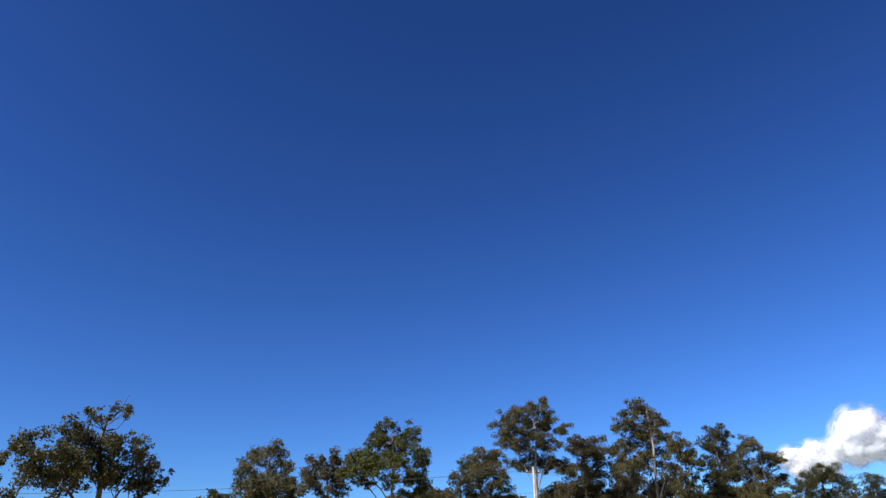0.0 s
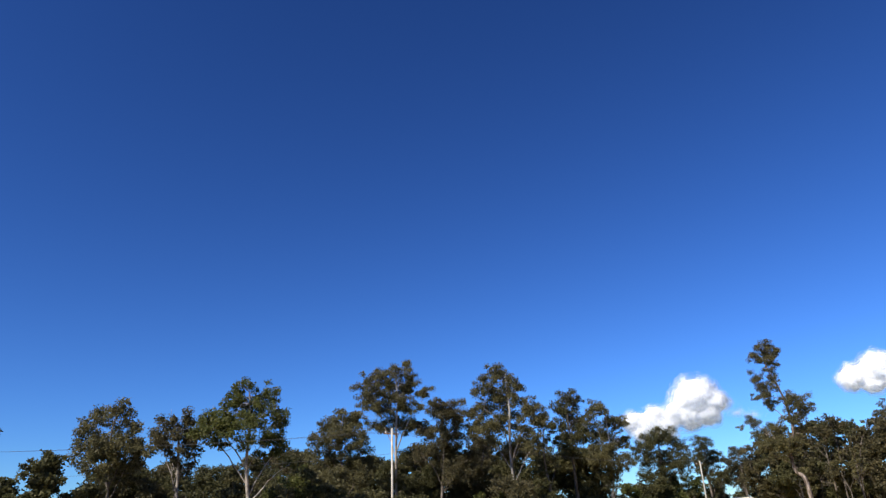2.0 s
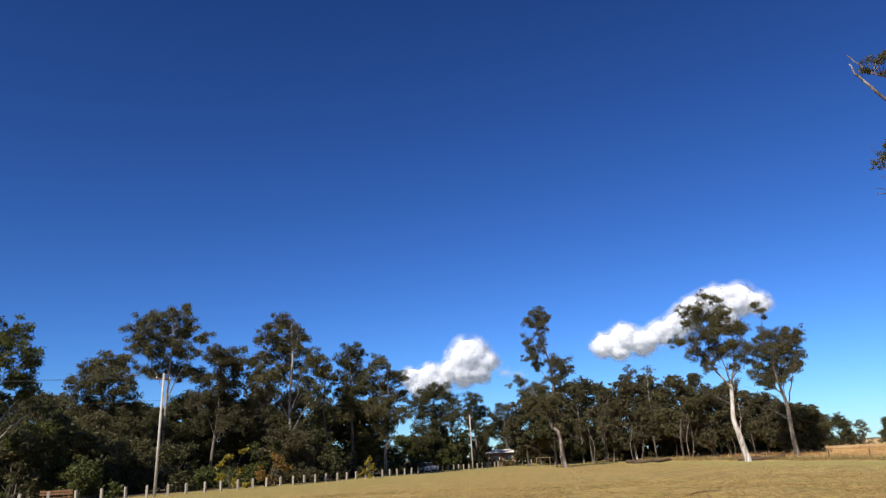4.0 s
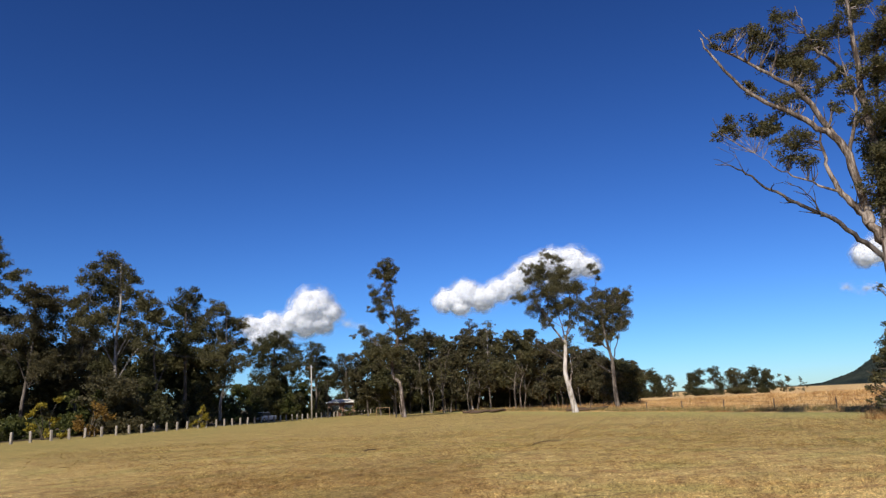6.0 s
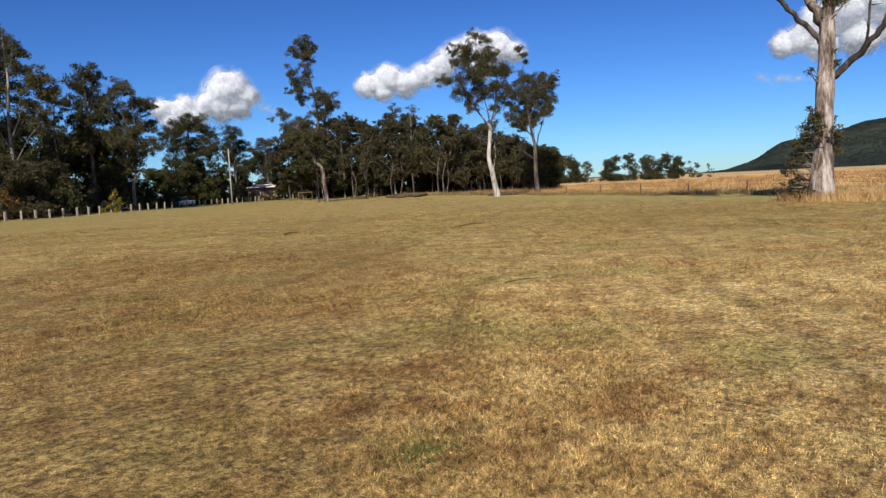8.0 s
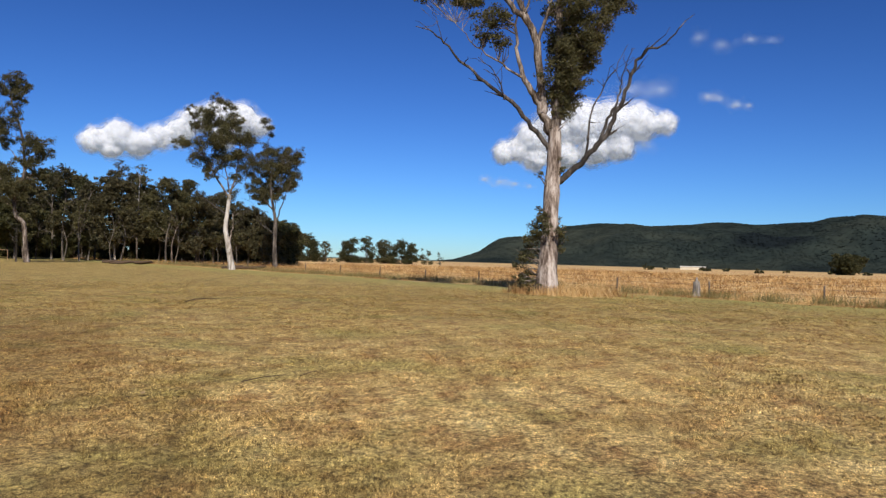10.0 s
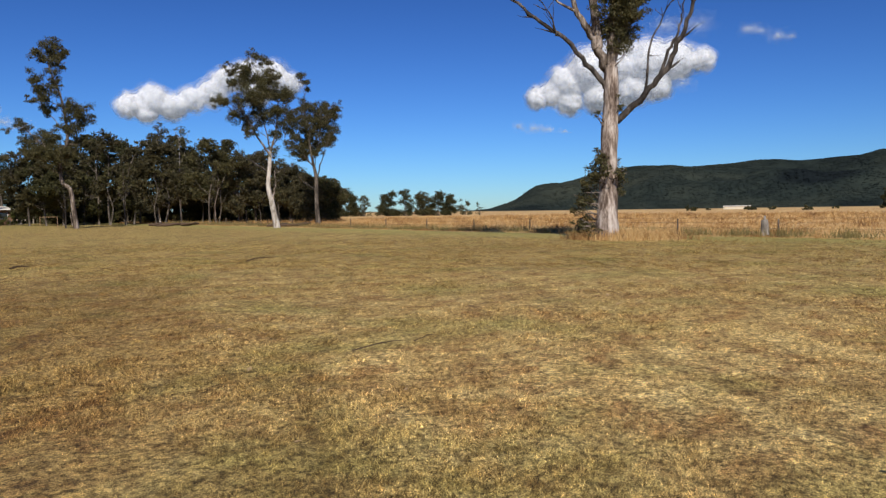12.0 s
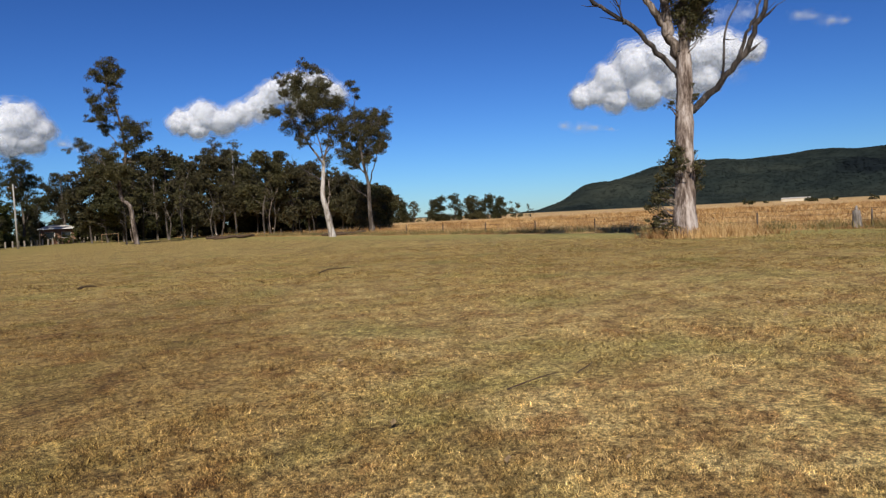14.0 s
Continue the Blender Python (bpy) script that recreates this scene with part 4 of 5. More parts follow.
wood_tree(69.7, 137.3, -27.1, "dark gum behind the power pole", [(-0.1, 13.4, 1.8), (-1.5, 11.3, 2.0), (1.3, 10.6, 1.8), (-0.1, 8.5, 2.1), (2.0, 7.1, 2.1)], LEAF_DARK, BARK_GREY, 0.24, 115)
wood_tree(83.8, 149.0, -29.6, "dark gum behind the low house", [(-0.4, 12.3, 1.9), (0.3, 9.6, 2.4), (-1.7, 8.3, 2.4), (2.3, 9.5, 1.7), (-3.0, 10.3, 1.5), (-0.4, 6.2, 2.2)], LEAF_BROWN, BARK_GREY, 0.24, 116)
for az, d, top, half, low, leaf, bark, seed, per, lab in (
        (-15.6, 106, 15.5, 2.0, 6.0, LEAF_DARK, BARK_GREY, 111, 170, "dark gum close beside a taller one"),
        (4.2, 92, 10.5, 3.4, 2.5, LEAF_DARK, BARK_GREY, 117, 150, "low dark tree in the thicket"),
        (15.5, 85, 9.0, 4.0, 2.0, LEAF_DARK, BARK_GREY, 118, 150, "low dark tree in the thicket"),
        (-5.5, 112, 12.5, 4.2, 3.0, LEAF_DARK, BARK_GREY, 119, 150, "dark tree filling the woodland"),
        (-10.6, 112, 14.0, 3.2, 5.0, LEAF_BROWN, BARK_GREY, 120, 150, "brownish tree filling the woodland")):
    generic("gum_tree", az, d, top, half, low, lab, leaf, bark, seed, GW, 0.24, per=per)
rs = random.Random(7)
for i in range(30):
    az = 17 - i * 1.34 + rs.uniform(-0.4, 0.4)
    d = max(74.0, float(np.interp(-az, (-18, 0, 5, 10, 15, 20, 25), (58, 66, 72, 80, 92, 110, 132)))) + rs.uniform(6, 13)
    top = rs.uniform(4.6, 8.0) if az > -16 else rs.uniform(3.0, 5.5)
    if -11.5 < az < -6.0:
        top, d = 2.4, d + 7
    bush("shrub", az, d, top, rs.uniform(2.8, 4.0), "dense dark shrub at the woodland edge", rs.choice((LEAF_DARK, LEAF_GREEN, LEAF_OLIVE, LEAF_GREEN, LEAF_BROWN)), 200 + i, "understorey shrubs")
for i in range(21):
    az = 15 - i * 1.7 + rs.uniform(-0.5, 0.5)
    d = rs.uniform(116, 134)
    top = d * math.tan(radians(rs.uniform(4.8, 6.4) if az > -21 else rs.uniform(3.8, 4.8)))
    generic("gum_tree", az, d, top, rs.uniform(4.0, 5.2), top * 0.16, "gum deep in the woodland", rs.choice((LEAF_DARK, LEAF_BROWN, LEAF_OLIVE)), BARK_GREY, 160 + i, GW, 0.2, leaf_size=0.42, per=52)
for i in range(13):
    az = -21.6 - i * 0.8 + rs.uniform(-0.3, 0.3)
    bush("shrub", az, np.interp(-az, (21, 25, 28, 30, 32), (126, 137, 153, 169, 186)) + rs.uniform(0, 5) + (15 if 7 <= i <= 11 else 0), rs.uniform(5.0, 8.0), rs.uniform(3.0, 4.2), "dark shrub around the low house", rs.choice((LEAF_DARK, LEAF_DARK, LEAF_GREEN)), 270 + i, "understorey shrubs")
bush("shrub", -8.6, 81.5, 4.3, 1.7, "yellow-leaved small tree behind the posts", LEAF_YELLOW, 251, category="small tree", eye=(1.3, 3.7), per=260)
bush("shrub", -11.4, 84, 3.9, 2.0, "rusty orange shrub behind the posts", LEAF_ORANGE, 252, eye=(1.3, 3.7), per=220)
bush("shrub", -18.7, 99, 3.0, 1.3, "yellowish shrub behind the posts", LEAF_YELLOW, 253, eye=(1.3, 3.7), per=260)
bush("shrub", 11.5, 70, 4.6, 2.4, "rusty orange shrub beside pale trunks", LEAF_ORANGE, 254)
bush("shrub", 1.0, 74, 3.6, 3.4, "long low green shrub by the power pole", LEAF_GREEN, 255)

# ---- the wood past the tall gum, and far trees ----
for i in range(30):
    az = -31.2 - i * 0.68 + rs.uniform(-0.3, 0.3)
    d = rs.uniform(138, 166)
    el = np.interp(-az, (31, 36, 41, 44, 47, 49, 52), (5.0, 5.9, 5.7, 5.4, 4.4, 3.2, 2.6)) * rs.uniform(0.84, 1.02)
    top = d * math.tan(radians(el)) + 1.0
    generic("gum_tree", az, d, top, rs.uniform(3.0, 4.4), top * rs.uniform(0.18, 0.32), "dark gum in the wood beyond the paddock", rs.choice((LEAF_DARK, LEAF_BROWN, LEAF_OLIVE, LEAF_BROWN)), BARK_GREY, 300 + i, "wood beyond the paddock", 0.17, leaf_size=0.46, per=50, n=16)
for i in range(14):
    az = -33 - i * 1.15 + rs.uniform(-0.9, 0.9)
    top = rs.uniform(8.0, 11.0) * (1.0 if az > -45 else 0.7)
    generic("gum_tree", az, rs.uniform(135, 145), top, rs.uniform(1.3, 2.0), top * 0.6, "slender young gum at the edge of the wood", LEAF_OLIVE, rs.choice((BARK_BROWN, BARK_GREY, BARK_GREY)), 350 + i, "wood beyond the paddock", 0.1, leaf_size=0.4, per=50, n=6)
generic("gum_tree", -39.0, 148, 18.2, 2.4, 12.0, "thin-crowned gum rising out of the wood", LEAF_BROWN, BARK_WHITE, 340, "wood beyond the paddock", 0.18, leaf_size=0.3, per=60, n=7)
generic("gum_tree", -40.4, 150, 17.9, 2.2, 11.0, "thin-crowned gum rising out of the wood", LEAF_OLIVE, BARK_WHITE, 341, "wood beyond the paddock", 0.18, leaf_size=0.3, per=60, n=7)
for i in range(24):
    az = -30 - i * 0.85
    bush("shrub", az + rs.uniform(-0.3, 0.3), rs.uniform(160, 182), rs.uniform(5.5, 7.5) if i < 20 else 4.0, rs.uniform(3.4, 4.6), "dark shrub under the wood", LEAF_DARK, 400 + i, "understorey shrubs", per=110, leaf_size=0.45)
for az, hw, el, seed in ((-51.6, 0.8, 1.9, 1), (-52.8, 0.8, 2.05, 2), (-54.1, 0.55, 1.6, 3), (-56.0, 0.8, 1.95, 4), (-57.3, 0.6, 2.1, 5), (-58.8, 0.8, 1.85, 6), (-59.8, 0.7, 1.9, 7), (-60.8, 0.7, 1.7, 8), (-61.9, 0.5, 1.3, 9), (-63.1, 0.32, 1.05, 10), (-50.4, 0.8, 2.2, 11)):
    d = 280
    bush("paddock_tree", az, d, d * math.tan(radians(el)), d * math.tan(radians(hw)), "distant dark tree on the paddock skyline", LEAF_OLIVE if seed % 3 == 0 else LEAF_DARK, 500 + seed, "distant paddock trees", eye=(1.3, 3.7), leaf_size=0.42, per=70, category="tree", plump=1.25)
generic("gum_tree", -93.1, 420, 10.5, 9.5, 2.0, "broad dark spreading tree with bare top", LEAF_DARK, BARK_DEAD, 520, "distant paddock trees", 0.5, leaf_size=1.0, per=40, n=14, eye=(4, 7.3))
for i in range(9):
    az = -79 - i * 2.1 + rs.uniform(-0.5, 0.5)
    bush("shrub", az, rs.uniform(330, 520), rs.uniform(1.2, 2.6), rs.uniform(1.6, 3.6), "distant low dark shrub in the paddock", LEAF_DARK, 540 + i, "distant paddock shrubs", eye=(4, 7.3), leaf_size=0.8, per=40)

# ---- posts, poles, wires ----
def bollard():
    ob = thing("bollard", 0, 0, "squat weathered grey timber post along the lawn", "bollard", "bollards along the lawn", z=0)
    part("post", box(0.2, 0.2, 1.15, (0, 0, 0.375), 0.03), TIMBER_POST, ob)
    part("cap", box(0.16, 0.16, 0.04, (0, 0, 0.965), 0.015), TIMBER_POST, ob)
    return ob


first = bollard()
run = FENCE_B - FENCE_A
count = int(run.length / 2.4)
for i in range(-3, count + 17):
    p = FENCE_A + run.normalized() * (2.4 * i)
    m = pose(p.x + rs.uniform(-0.08, 0.08), p.y, float(gz(p.x, p.y)), rs.uniform(-2.5, 2.5), rs.uniform(-2.5, 2.5), rs.uniform(0, 90))
    if i == -3:
        first.matrix_world = m
    else:
        copy_thing(first, m)


def power_pole(x, y, height, turn, label):
    ob = thing("power_pole", x, y, label, "power pole", "power poles", turn=turn)
    part("pole", rod(0.13, height + 0.4, (0, 0, height / 2 - 0.2), None, 14, 0.09), TIMBER_POLE, ob, smooth=True)
    part("crossarm", box(1.5, 0.1, 0.12, (0, 0.12, height - 0.5), 0.015), TIMBER_BROWN, ob)
    for k in (-0.6, 0.6):
        part("insulator", rod(0.04, 0.16, (k, 0.12, height - 0.36), None, 10, 0.025), PAINT_WHITE, ob)
    return ob


power_pole(5.0, 70.6, 10.4, 20, "leaning timber power pole behind the bollards").rotation_euler[1] += radians(0.9)
power_pole(56.9, 113.6, 8.9, 20, "pale timber power pole beside a low house").rotation_euler[1] -= radians(1.0)


def wire(one, two, sag):
    pts = [(one[0] + (two[0] - one[0]) * t, one[1] + (two[1] - one[1]) * t, one[2] + (two[2] - one[2]) * t - sag * 4 * t * (1 - t)) for t in np.linspace(0, 1, 25)]
    v, f = tube(pts, [0.012] * 25, 5)
    ob = new("power_wire", mesh_of("power_wire", v, f, WIRE))
    tagged(ob, "thin dark sagging overhead power wire", "power wire", "power wires")


for k in (-0.55, 0.55):
    wire((5.15 + k, 70.7 + k * 0.3, 10.25), (-58 + k, 74, 10.6), 0.7)
    wire((5.15 + k, 70.7 + k * 0.3, 10.25), (57 + k, 113.7, 9.6), 1.2)
    wire((57 + k, 113.7, 9.6), (140 + k, 190, 11), 1.0)
wire((5.1, 70.6, 8.2), (-58, 74, 8.4), 0.9)


def bench(x, y, turn):
    ob = thing("park_bench", x, y, "brown timber slatted park bench behind the bollards", "bench", turn=turn)
    for k in (-0.9, 0.9):
        part("leg", box(0.1, 0.5, 0.48, (k, 0, 0.2), 0.01), TIMBER_BROWN, ob)
        part("back_post", box(0.1, 0.09, 1.1, (k, 0.26, 0.5), 0.01), TIMBER_BROWN, ob)
    for j in range(3):
        part("seat_slat", box(2.3, 0.14, 0.05, (0, -0.18 + 0.17 * j, 0.465), 0.01), TIMBER_BROWN, ob)
    for j in range(2):
        part("back_slat", box(2.3, 0.04, 0.16, (0, 0.195, 0.72 + 0.2 * j), 0.01), TIMBER_BROWN, ob)


bench(-2.3, 68.5, 3)


def goal(x, y, turn):
    ob = thing("goal_frame", x, y, "small rusty steel goal frame on the lawn", "goal frame", turn=turn)
    for k in (-1.05, 1.05):
        part("upright", rod(0.032, 1.6, (k, 0, 0.7)), RUST, ob)
        part("stay", rod(0.02, 1.9, (k, 0.6, 0.7), Matrix.Rotation(radians(42), 4, "X")), RUST, ob)
    part("crossbar", rod(0.032, 2.2, (0, 0, 1.48), Matrix.Rotation(radians(90), 4, "Y")), RUST, ob)


goal(64.6, 104.0, -32)


def house(x, y, turn):
    ob = thing("house", x, y, "low brick house with pale roof among the trees", "house", turn=turn)
    part("wall", box(5.4, 6, 2.9, (0, 0, 1.35)), WALL_BRICK, ob)
    bm = bmesh.new()
    vs = [bm.verts.new(c) for c in ((-3.2, -3.7, 2.75), (3.2, -3.7, 2.75), (3.2, 3.7, 2.75), (-3.2, 3.7, 2.75), (-1.6, 0, 3.4), (1.6, 0, 3.4))]
    for f in ((0, 1, 5, 4), (2, 3, 4, 5), (1, 2, 5), (3, 0, 4), (3, 2, 1, 0)):
        bm.faces.new([vs[i] for i in f])
    roof = part("roof", bm, ROOF_PALE, ob)
    part("gutter", box(6.5, 0.12, 0.14, (0, -3.75, 2.72), 0.02), PAINT_WHITE, roof)
    for k in (-1.3, 1.3):
        win = part("window", box(1.5, 0.08, 1.1, (k, -3.02, 1.6), 0.01), PAINT_WHITE, ob)
        part("pane", box(1.36, 0.04, 0.96, (k, -3.06, 1.6)), GLASS_DARK, win)


house(77.2, 140.0, -29)
for az, top, half, leaf, seed in ((-27.7, 3.6, 1.9, LEAF_DARK, 701), (-28.5, 2.0, 1.5, LEAF_BROWN, 702), (-29.2, 1.8, 1.4, LEAF_DARK, 703), (-29.9, 2.2, 1.5, LEAF_GREEN, 704), (-30.6, 3.4, 2.0, LEAF_DARK, 705)):
    bush("shrub", az, 151.0, top, half, "dark shrub in front of the low house", leaf, seed, "understorey shrubs", eye=(1.3, 3.7), per=200)


def shed(x, y, turn):
    ob = thing("farm_shed", x, y, "long low cream farm shed across the paddock", "shed", turn=turn)
    part("wall", box(19, 8, 2.3, (0, 0, 1.05)), WALL_CREAM, ob)
    bm = bmesh.new()
    vs = [bm.verts.new(c) for c in ((-9.9, -4.4, 2.15), (9.9, -4.4, 2.15), (9.9, 4.4, 2.15), (-9.9, 4.4, 2.15), (-9.9, 0, 2.9), (9.9, 0, 2.9))]
    for f in ((0, 1, 5, 4), (2, 3, 4, 5), (1, 2, 5), (3, 0, 4), (3, 2, 1, 0)):
        bm.faces.new([vs[i] for i in f])
    part("roof", bm, ROOF_PALE, ob)
    for k in (-6, 0, 6):
        part("door", box(3.2, 0.1, 1.9, (k, -4.03, 0.95)), WALL_CREAM, ob)


shed(4 + 596, 7.3 + 76, -83)


def car(x, y, turn):
    ob = thing("car", x, y, "silver-blue parked hatchback behind the bollards", "car", turn=turn)
    body = box(4.2, 1.72, 0.66, (0, 0, 0.62), 0.12)
    part("body", body, CAR_PAINT, ob)
    bm = box(2.3, 1.5, 0.62, (-0.25, 0, 1.2), 0.02)
    for v in bm.verts:
        if v.co.z > 1.2:
            v.co.x = -0.25 + (v.co.x + 0.25) * 0.68
            v.co.y *= 0.85
    part("cabin", bm, GLASS_DARK, ob)
    part("roof", box(1.5, 1.26, 0.06, (-0.25, 0, 1.52), 0.02), CAR_PAINT, ob)
    for sx in (-1.3, 1.3):
        for sy in (-0.8, 0.8):
            w = part("wheel", rod(0.32, 0.2, (sx, sy, 0.32), Matrix.Rotation(radians(90), 4, "X"), 18), RUBBER, ob)
            part("rim", rod(0.19, 0.22, (sx, sy, 0.32), Matrix.Rotation(radians(90), 4, "X"), 14), GALV, w)
    for sy in (-0.62, 0.62):
        part("headlight", box(0.06, 0.3, 0.14, (2.08, sy, 0.72), 0.02), PAINT_WHITE, ob)


car(51.5, 120.0, 30)

# ---- the paddock fence, stump and dead sapling ----
edge = EDGE_B - EDGE_A


def fence_post(x, y, lean):
    ob = thing("fence_post", x, y, "thin weathered split timber fence post in dry grass", "fence post", "paddock fence posts")
    part("post", rod(0.06, 1.25, (0, 0, 0.42), Matrix.Rotation(radians(lean), 4, "Y"), 8, 0.05), BARK_BROWN, ob)


FENCE_LINE = []
for i in range(-3, 15):
    p = EDGE_A + edge.normalized() * (i * 7.0) + Vector((3.2, -1.2))
    FENCE_LINE.append((p.x, p.y))
    fence_post(p.x, p.y, rs.uniform(-5, 5))
for h in (0.45, 0.8, 1.1):
    pts = [(x, y, float(gz(x, y)) + h) for x, y in FENCE_LINE]
    v, f = tube(pts, [0.007] * len(pts), 4)
    tagged(new("fence_wire", mesh_of("fence_wire", v, f, WIRE)), "thin rusty wire strung between paddock posts", "fence wire", "paddock fence wires")


def stump(x, y):
    rng = np.random.default_rng(4)
    ob = thing("tree_stump", x, y, "grey weathered broken tree stump in dry grass", "tree stump")
    v, f = tube([(0, 0, -0.1), (0.01, 0, 0.2), (0.02, 0, 0.6), (0.02, 0.02, 1.0)], [0.3, 0.24, 0.22, 0.19], 12, rng, 0.1)
    child("trunk", mesh_of("trunk", v, f, BARK_PALE), ob)
    v, f = tube([(0.12, 0, 0.9), (0.14, 0.02, 1.1), (0.16, 0.0, 1.28)], [0.12, 0.08, 0.02], 7, rng, 0.1)
    child("splinter", mesh_of("splinter", v, f, BARK_PALE), ob)


stump(53.0, 12.6)


def dead_sapling(x, y, h, seed, label="leafless grey sapling"):
    rng = np.random.default_rng(seed)
    ob = thing("dead_sapling", x, y, label, "sapling")
    v, f = tube([(0, 0, -0.1), (0.05, 0, h * 0.4), (-0.05, 0.05, h)], [0.05 * h / 3 + 0.02, 0.03, 0.01], 6)
    child("stem", mesh_of("stem", v, f, BARK_DEAD), ob)
    tv, tf = [], []
    for i in range(14):
        z0 = h * rng.uniform(0.2, 0.85)
        d = rng.normal(size=3) * (1, 1, 0.2) + (0, 0, 0.8)
        d *= h * rng.uniform(0.2, 0.42) / np.linalg.norm(d)
        a, b = tube([(0, 0, z0), tuple(np.array((0, 0, z0)) + d * 0.5), tuple(np.array((0, 0, z0 + 0.05 * h)) + d)], [0.025, 0.016, 0.008], 5, start=len(tv))
        tv += a
        tf += b
    tagged(child("twig_spray", mesh_of("twig_spray", tv, tf, BARK_DEAD), ob), kind="stuff")


dead_sapling(46.0 + 2.6, 1.5, 1.3, 1, "low leafless grey sapling at the paddock edge")
dead_sapling(62.5, 97.0, 6.0, 2, "pale leafless sapling beside the tall gum")
dead_sapling(67.0, 127.0, 7.0, 3, "pale leafless sapling in front of the house")


def log_pile(x, y, n, seed, label):
    rng = np.random.default_rng(seed)
    ob = thing("log_pile", x, y, label, "log pile", turn=-40)
    for i in range(n):
        u = rng.uniform(-3, 3)
        d = np.array((rng.uniform(0.6, 1.6), rng.normal(0, 0.3), rng.uniform(-0.05, 0.2)))
        c = np.array((u, rng.normal(0, 0.3), 0.18 + 0.2 * rng.random()))
        v, f = tube([c - d, c, c + d], [0.14, 0.17, 0.1], 7, rng, 0.1)
        child("branch", mesh_of("branch", v, f, TWIG), ob)


log_pile(76.0, 92.0, 16, 8, "heap of dark fallen branches at the lawn edge")
log_pile(72.6, 68.6, 4, 9, "dark log lying beside the white gum")

# ---- small things on the lawn ----
def fallen_stick(pts, r, label):
    v, f = tube(smooth_line(pts, 4), np.linspace(r, r * 0.4, 4 * (len(pts) - 1) + 1), 6, np.random.default_rng(1), 0.1)
    tagged(new("stick", mesh_of("stick", v, f, TWIG)), label, "stick", "fallen sticks")


fallen_stick([(10.85, 12.85, 0.02), (11.15, 12.75, 0.05), (11.5, 12.72, 0.035), (11.62, 12.72, 0.02)], 0.009, "dark fallen stick lying on the lawn")
fallen_stick([(11.65, 12.55, 0.02), (11.9, 12.52, 0.05), (12.2, 12.6, 0.02)], 0.008, "thin dark fallen twig on the lawn")
fallen_stick([(22.6, 26.0, 0.03), (23.6, 26.4, 0.09), (24.9, 26.6, 0.05)], 0.024, "long dark fallen branch on the lawn")
fallen_stick([(17.3, 30.65, 0.03), (17.6, 30.75, 0.08), (17.95, 30.75, 0.04)], 0.04, "dark chunk of bark on the lawn")
rl = random.Random(3)
for i in range(60):
    a, r = radians(rl.uniform(-110, -15)), rl.uniform(3.5, 26)
    x, y = 4 - math.sin(a) * r, 7 + math.cos(a) * r
    s = rl.uniform(0.025, 0.055)
    bm = bmesh.new()
    vs = [bm.verts.new(c) for c in ((-s, 0, 0), (0, -s * 0.5, 0.008), (s, 0, 0.012), (0, s * 0.5, 0.01))]
    bm.faces.new(vs)
    bmesh.ops.solidify(bm, geom=bm.faces[:], thickness=0.002)
    me = bpy.data.meshes.new("dry_leaf")
    bm.to_mesh(me)
    bm.free()
    me.materials.append(LITTER)
    ob = new("dry_leaf", me)
    ob.matrix_world = pose(x, y, 0.035, rl.uniform(-20, 20), rl.uniform(-20, 20), rl.uniform(0, 360))
    tagged(ob, "pale curled dry leaf on the lawn", "leaf", "fallen leaves")

# ---- grass ----
def blades(n, pos, height, width, lean, rng):
    a = rng.uniform(0, 2 * math.pi, n)
    side_v = np.stack([np.cos(a), np.sin(a), np.zeros(n)], 1) * width[:, None]
    tip = rng.normal(0, 1, (n, 3)) * lean[:, None] * (1, 1, 0) + np.stack([np.zeros(n), np.zeros(n), height], 1)
    return np.stack([pos - side_v, pos + side_v, pos + tip], 1)


rng = np.random.default_rng(31)
n = 1150000
az = np.radians(rng.uniform(-106, -6, n))
r = 1.6 + 46 * rng.random(n) ** 2.5
k = 0.1 + 0.9 * rng.random(n)
pos = np.stack([1.2 + 4.1 * k - np.sin(az) * r, 3.4 + 6.4 * k + np.cos(az) * r], 1)
lone = rng.random(n) < 0.3
knots = rng.integers(0, n, n // 22)
home = pos[knots[rng.integers(0, len(knots), n)]] + rng.normal(0, 0.02, (n, 2)) * (1 + 0.05 * r[:, None])
pos = np.where(lone[:, None], pos, home)
r = np.hypot(pos[:, 0] - 3.2, pos[:, 1] - 6.6)
tuft = 1.6 * lattice(np.c_[pos * 3.5, np.full(n, 7.5)], 3) - 0.8
pos = np.c_[pos, gz(pos[:, 0], pos[:, 1]) - 0.006]
h = rng.uniform(0.012, 0.038, n) * (1 + 0.8 * tuft) * np.where(lone, 0.8, 1.15)
tagged(new("lawn_grass", quads("lawn_grass", blades(n, pos, h, 0.0009 + 0.00032 * r, h * 0.75, rng), GRASS)), "short patchy straw and green winter grass", "grass", kind="stuff")

n = 170000
t = rng.uniform(-60, 150, n)
out = 1.0 + 150 * rng.random(n) ** 2.2 + rng.normal(0, 0.5, n)
d = edge.normalized()
kt, ko = np.round(t / 1.7) * 1.7, np.round(out / 1.7) * 1.7
jit = np.sin(kt * 12.9 + ko * 78.2) * 0.6
knot = (rng.random(n) < 0.7) & (out > 1.5)
t = np.where(knot, kt + jit + rng.normal(0, 0.32, n), t)
out = np.where(knot, ko - jit + rng.normal(0, 0.32, n), out)
pos = np.stack([EDGE_A.x + d.x * t + d.y * out, EDGE_A.y + d.y * t - d.x * out], 1)
pos = np.c_[pos, gz(pos[:, 0], pos[:, 1]) - 0.02]
lump = np.array([noise.noise((x * 0.22, y * 0.22, 2)) for x, y in pos[:, :2]])
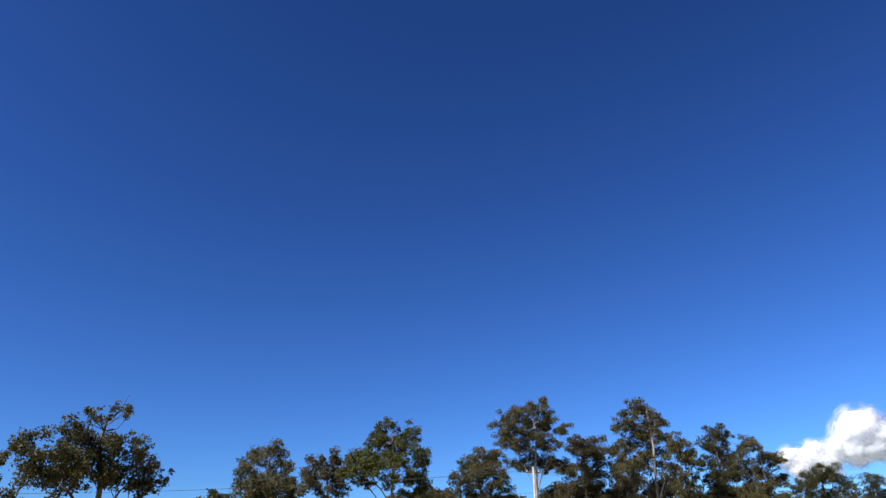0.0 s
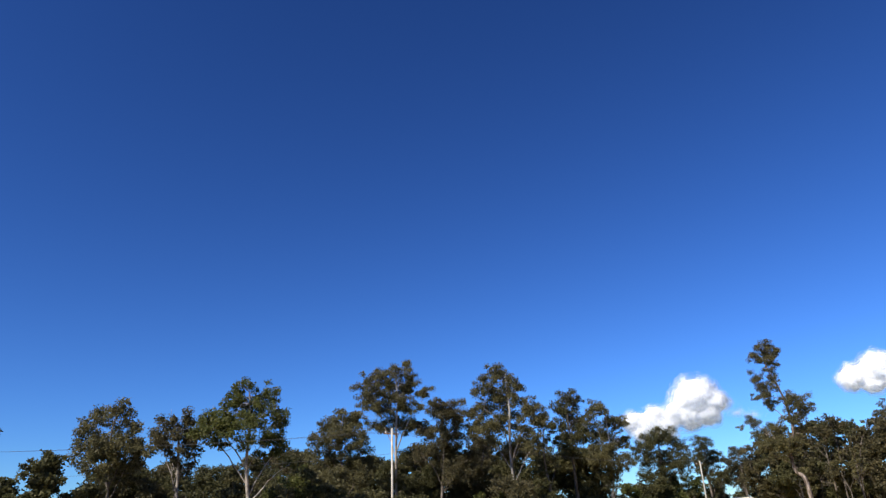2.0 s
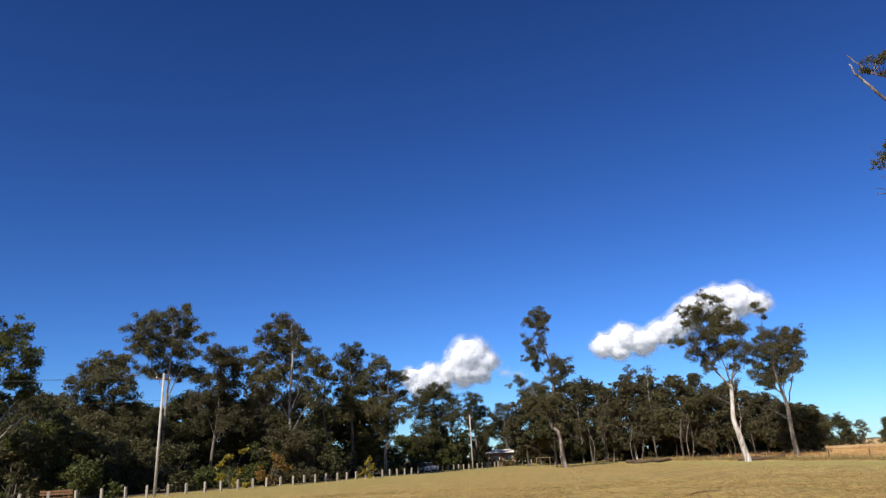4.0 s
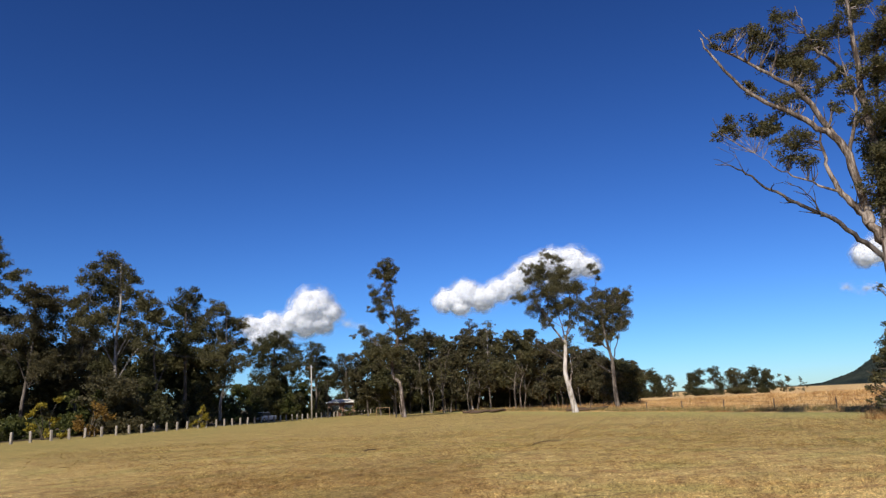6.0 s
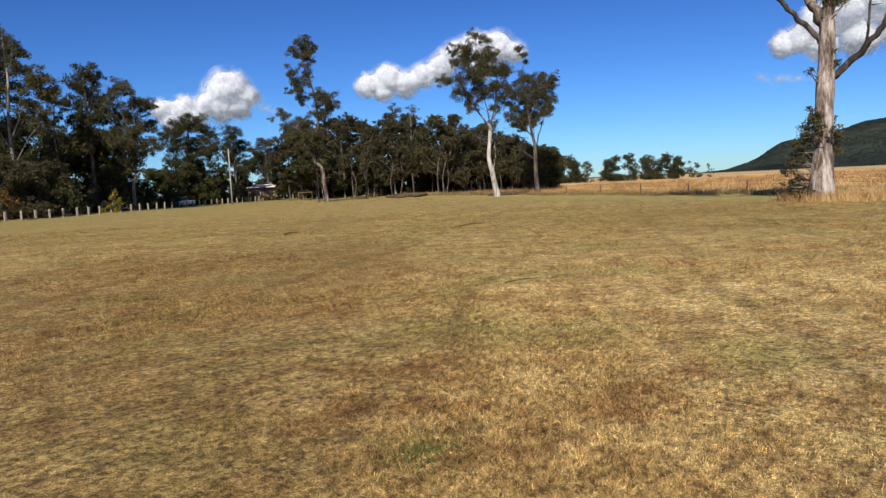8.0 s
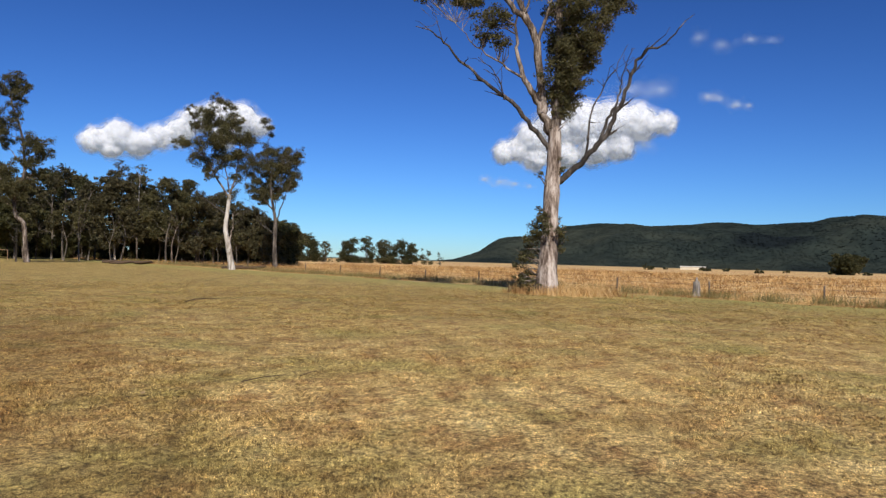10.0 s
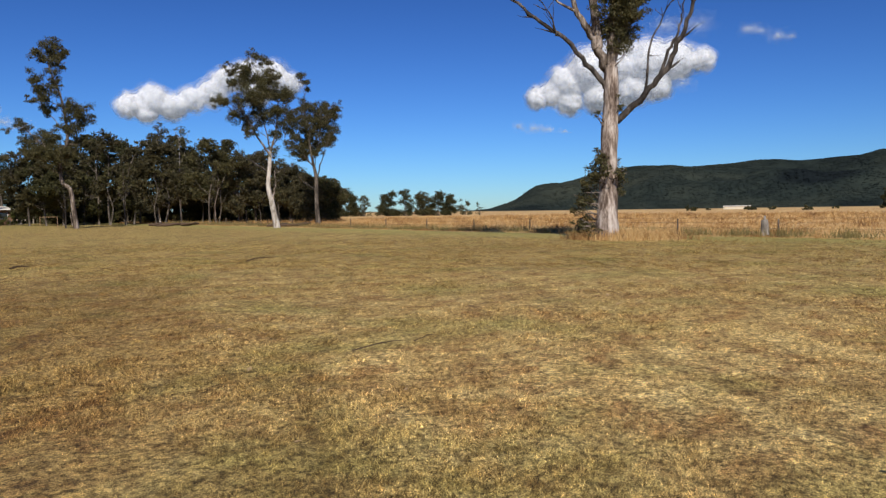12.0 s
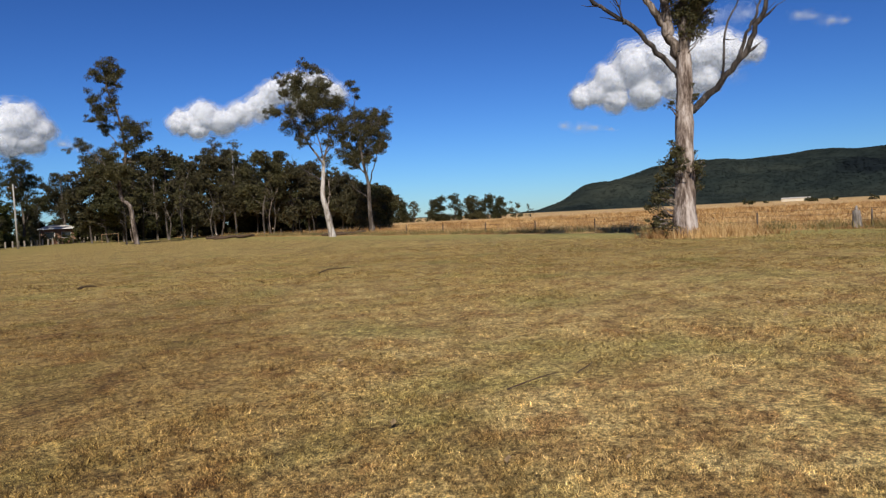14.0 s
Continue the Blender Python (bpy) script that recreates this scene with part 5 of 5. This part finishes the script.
h = rng.uniform(0.1, 0.42, n) * (1 + 1.7 * lump) * np.where(knot, 1.2, 0.75) * (1 + 0.35 * np.sin(kt * 5.1 + ko * 3.3)) * np.clip(0.5 + out / 14, 0.5, 1.0)
tagged(new("paddock_grass", quads("paddock_grass", blades(n, pos, h, 0.015 + 0.0008 * out, h * 0.55, rng), STRAW)), "tall dry golden paddock grass", "grass", kind="stuff")

n = 17000
t = rng.uniform(-60, 120, n)
knot = np.round(t / 3.2) * 3.2
t = np.where(rng.random(n) < 0.6, knot + rng.normal(0, 0.45, n), t)
out = 1.2 + np.abs(rng.normal(0, 1.6, n))
pos = np.stack([EDGE_A.x + d.x * t + d.y * out, EDGE_A.y + d.y * t - d.x * out], 1)
pos = np.c_[pos, gz(pos[:, 0], pos[:, 1]) - 0.02]
h = rng.uniform(0.2, 0.75, n)
tagged(new("verge_weeds", quads("verge_weeds", blades(n, pos, h, np.full(n, 0.02), h * 0.35, rng), WEED)), "brownish weeds along the paddock fence", "weeds", kind="stuff")

n = 800
a = rng.uniform(0, 6.28, n)
q = np.abs(rng.normal(0, 0.24, n))
pos = np.stack([4.9 + np.cos(a) * q * 1.3, 8.2 + np.sin(a) * q], 1)
pos = np.c_[pos, np.full(n, -0.005)]
h = rng.uniform(0.02, 0.05, n)
tagged(new("clover_patch", quads("clover_patch", blades(n, pos, h, np.full(n, 0.007), h * 0.8, rng), LEAF_FRESH)), "small patch of fresh green clover in the lawn", "clover", kind="stuff")

n = 5000
a = rng.uniform(0, 6.28, n)
q = 0.8 + np.abs(rng.normal(0, 1.0, n))
pos = np.stack([46.9 + np.cos(a) * q * 1.2, 19.4 + np.sin(a) * q * 1.3], 1)
pos = np.c_[pos, gz(pos[:, 0], pos[:, 1]) - 0.02]
h = rng.uniform(0.2, 0.75, n)
tagged(new("trunk_grass", quads("trunk_grass", blades(n, pos, h, np.full(n, 0.018), h * 0.4, rng), STRAW)), "long dry grass round the foot of the great gum", "grass", kind="stuff")
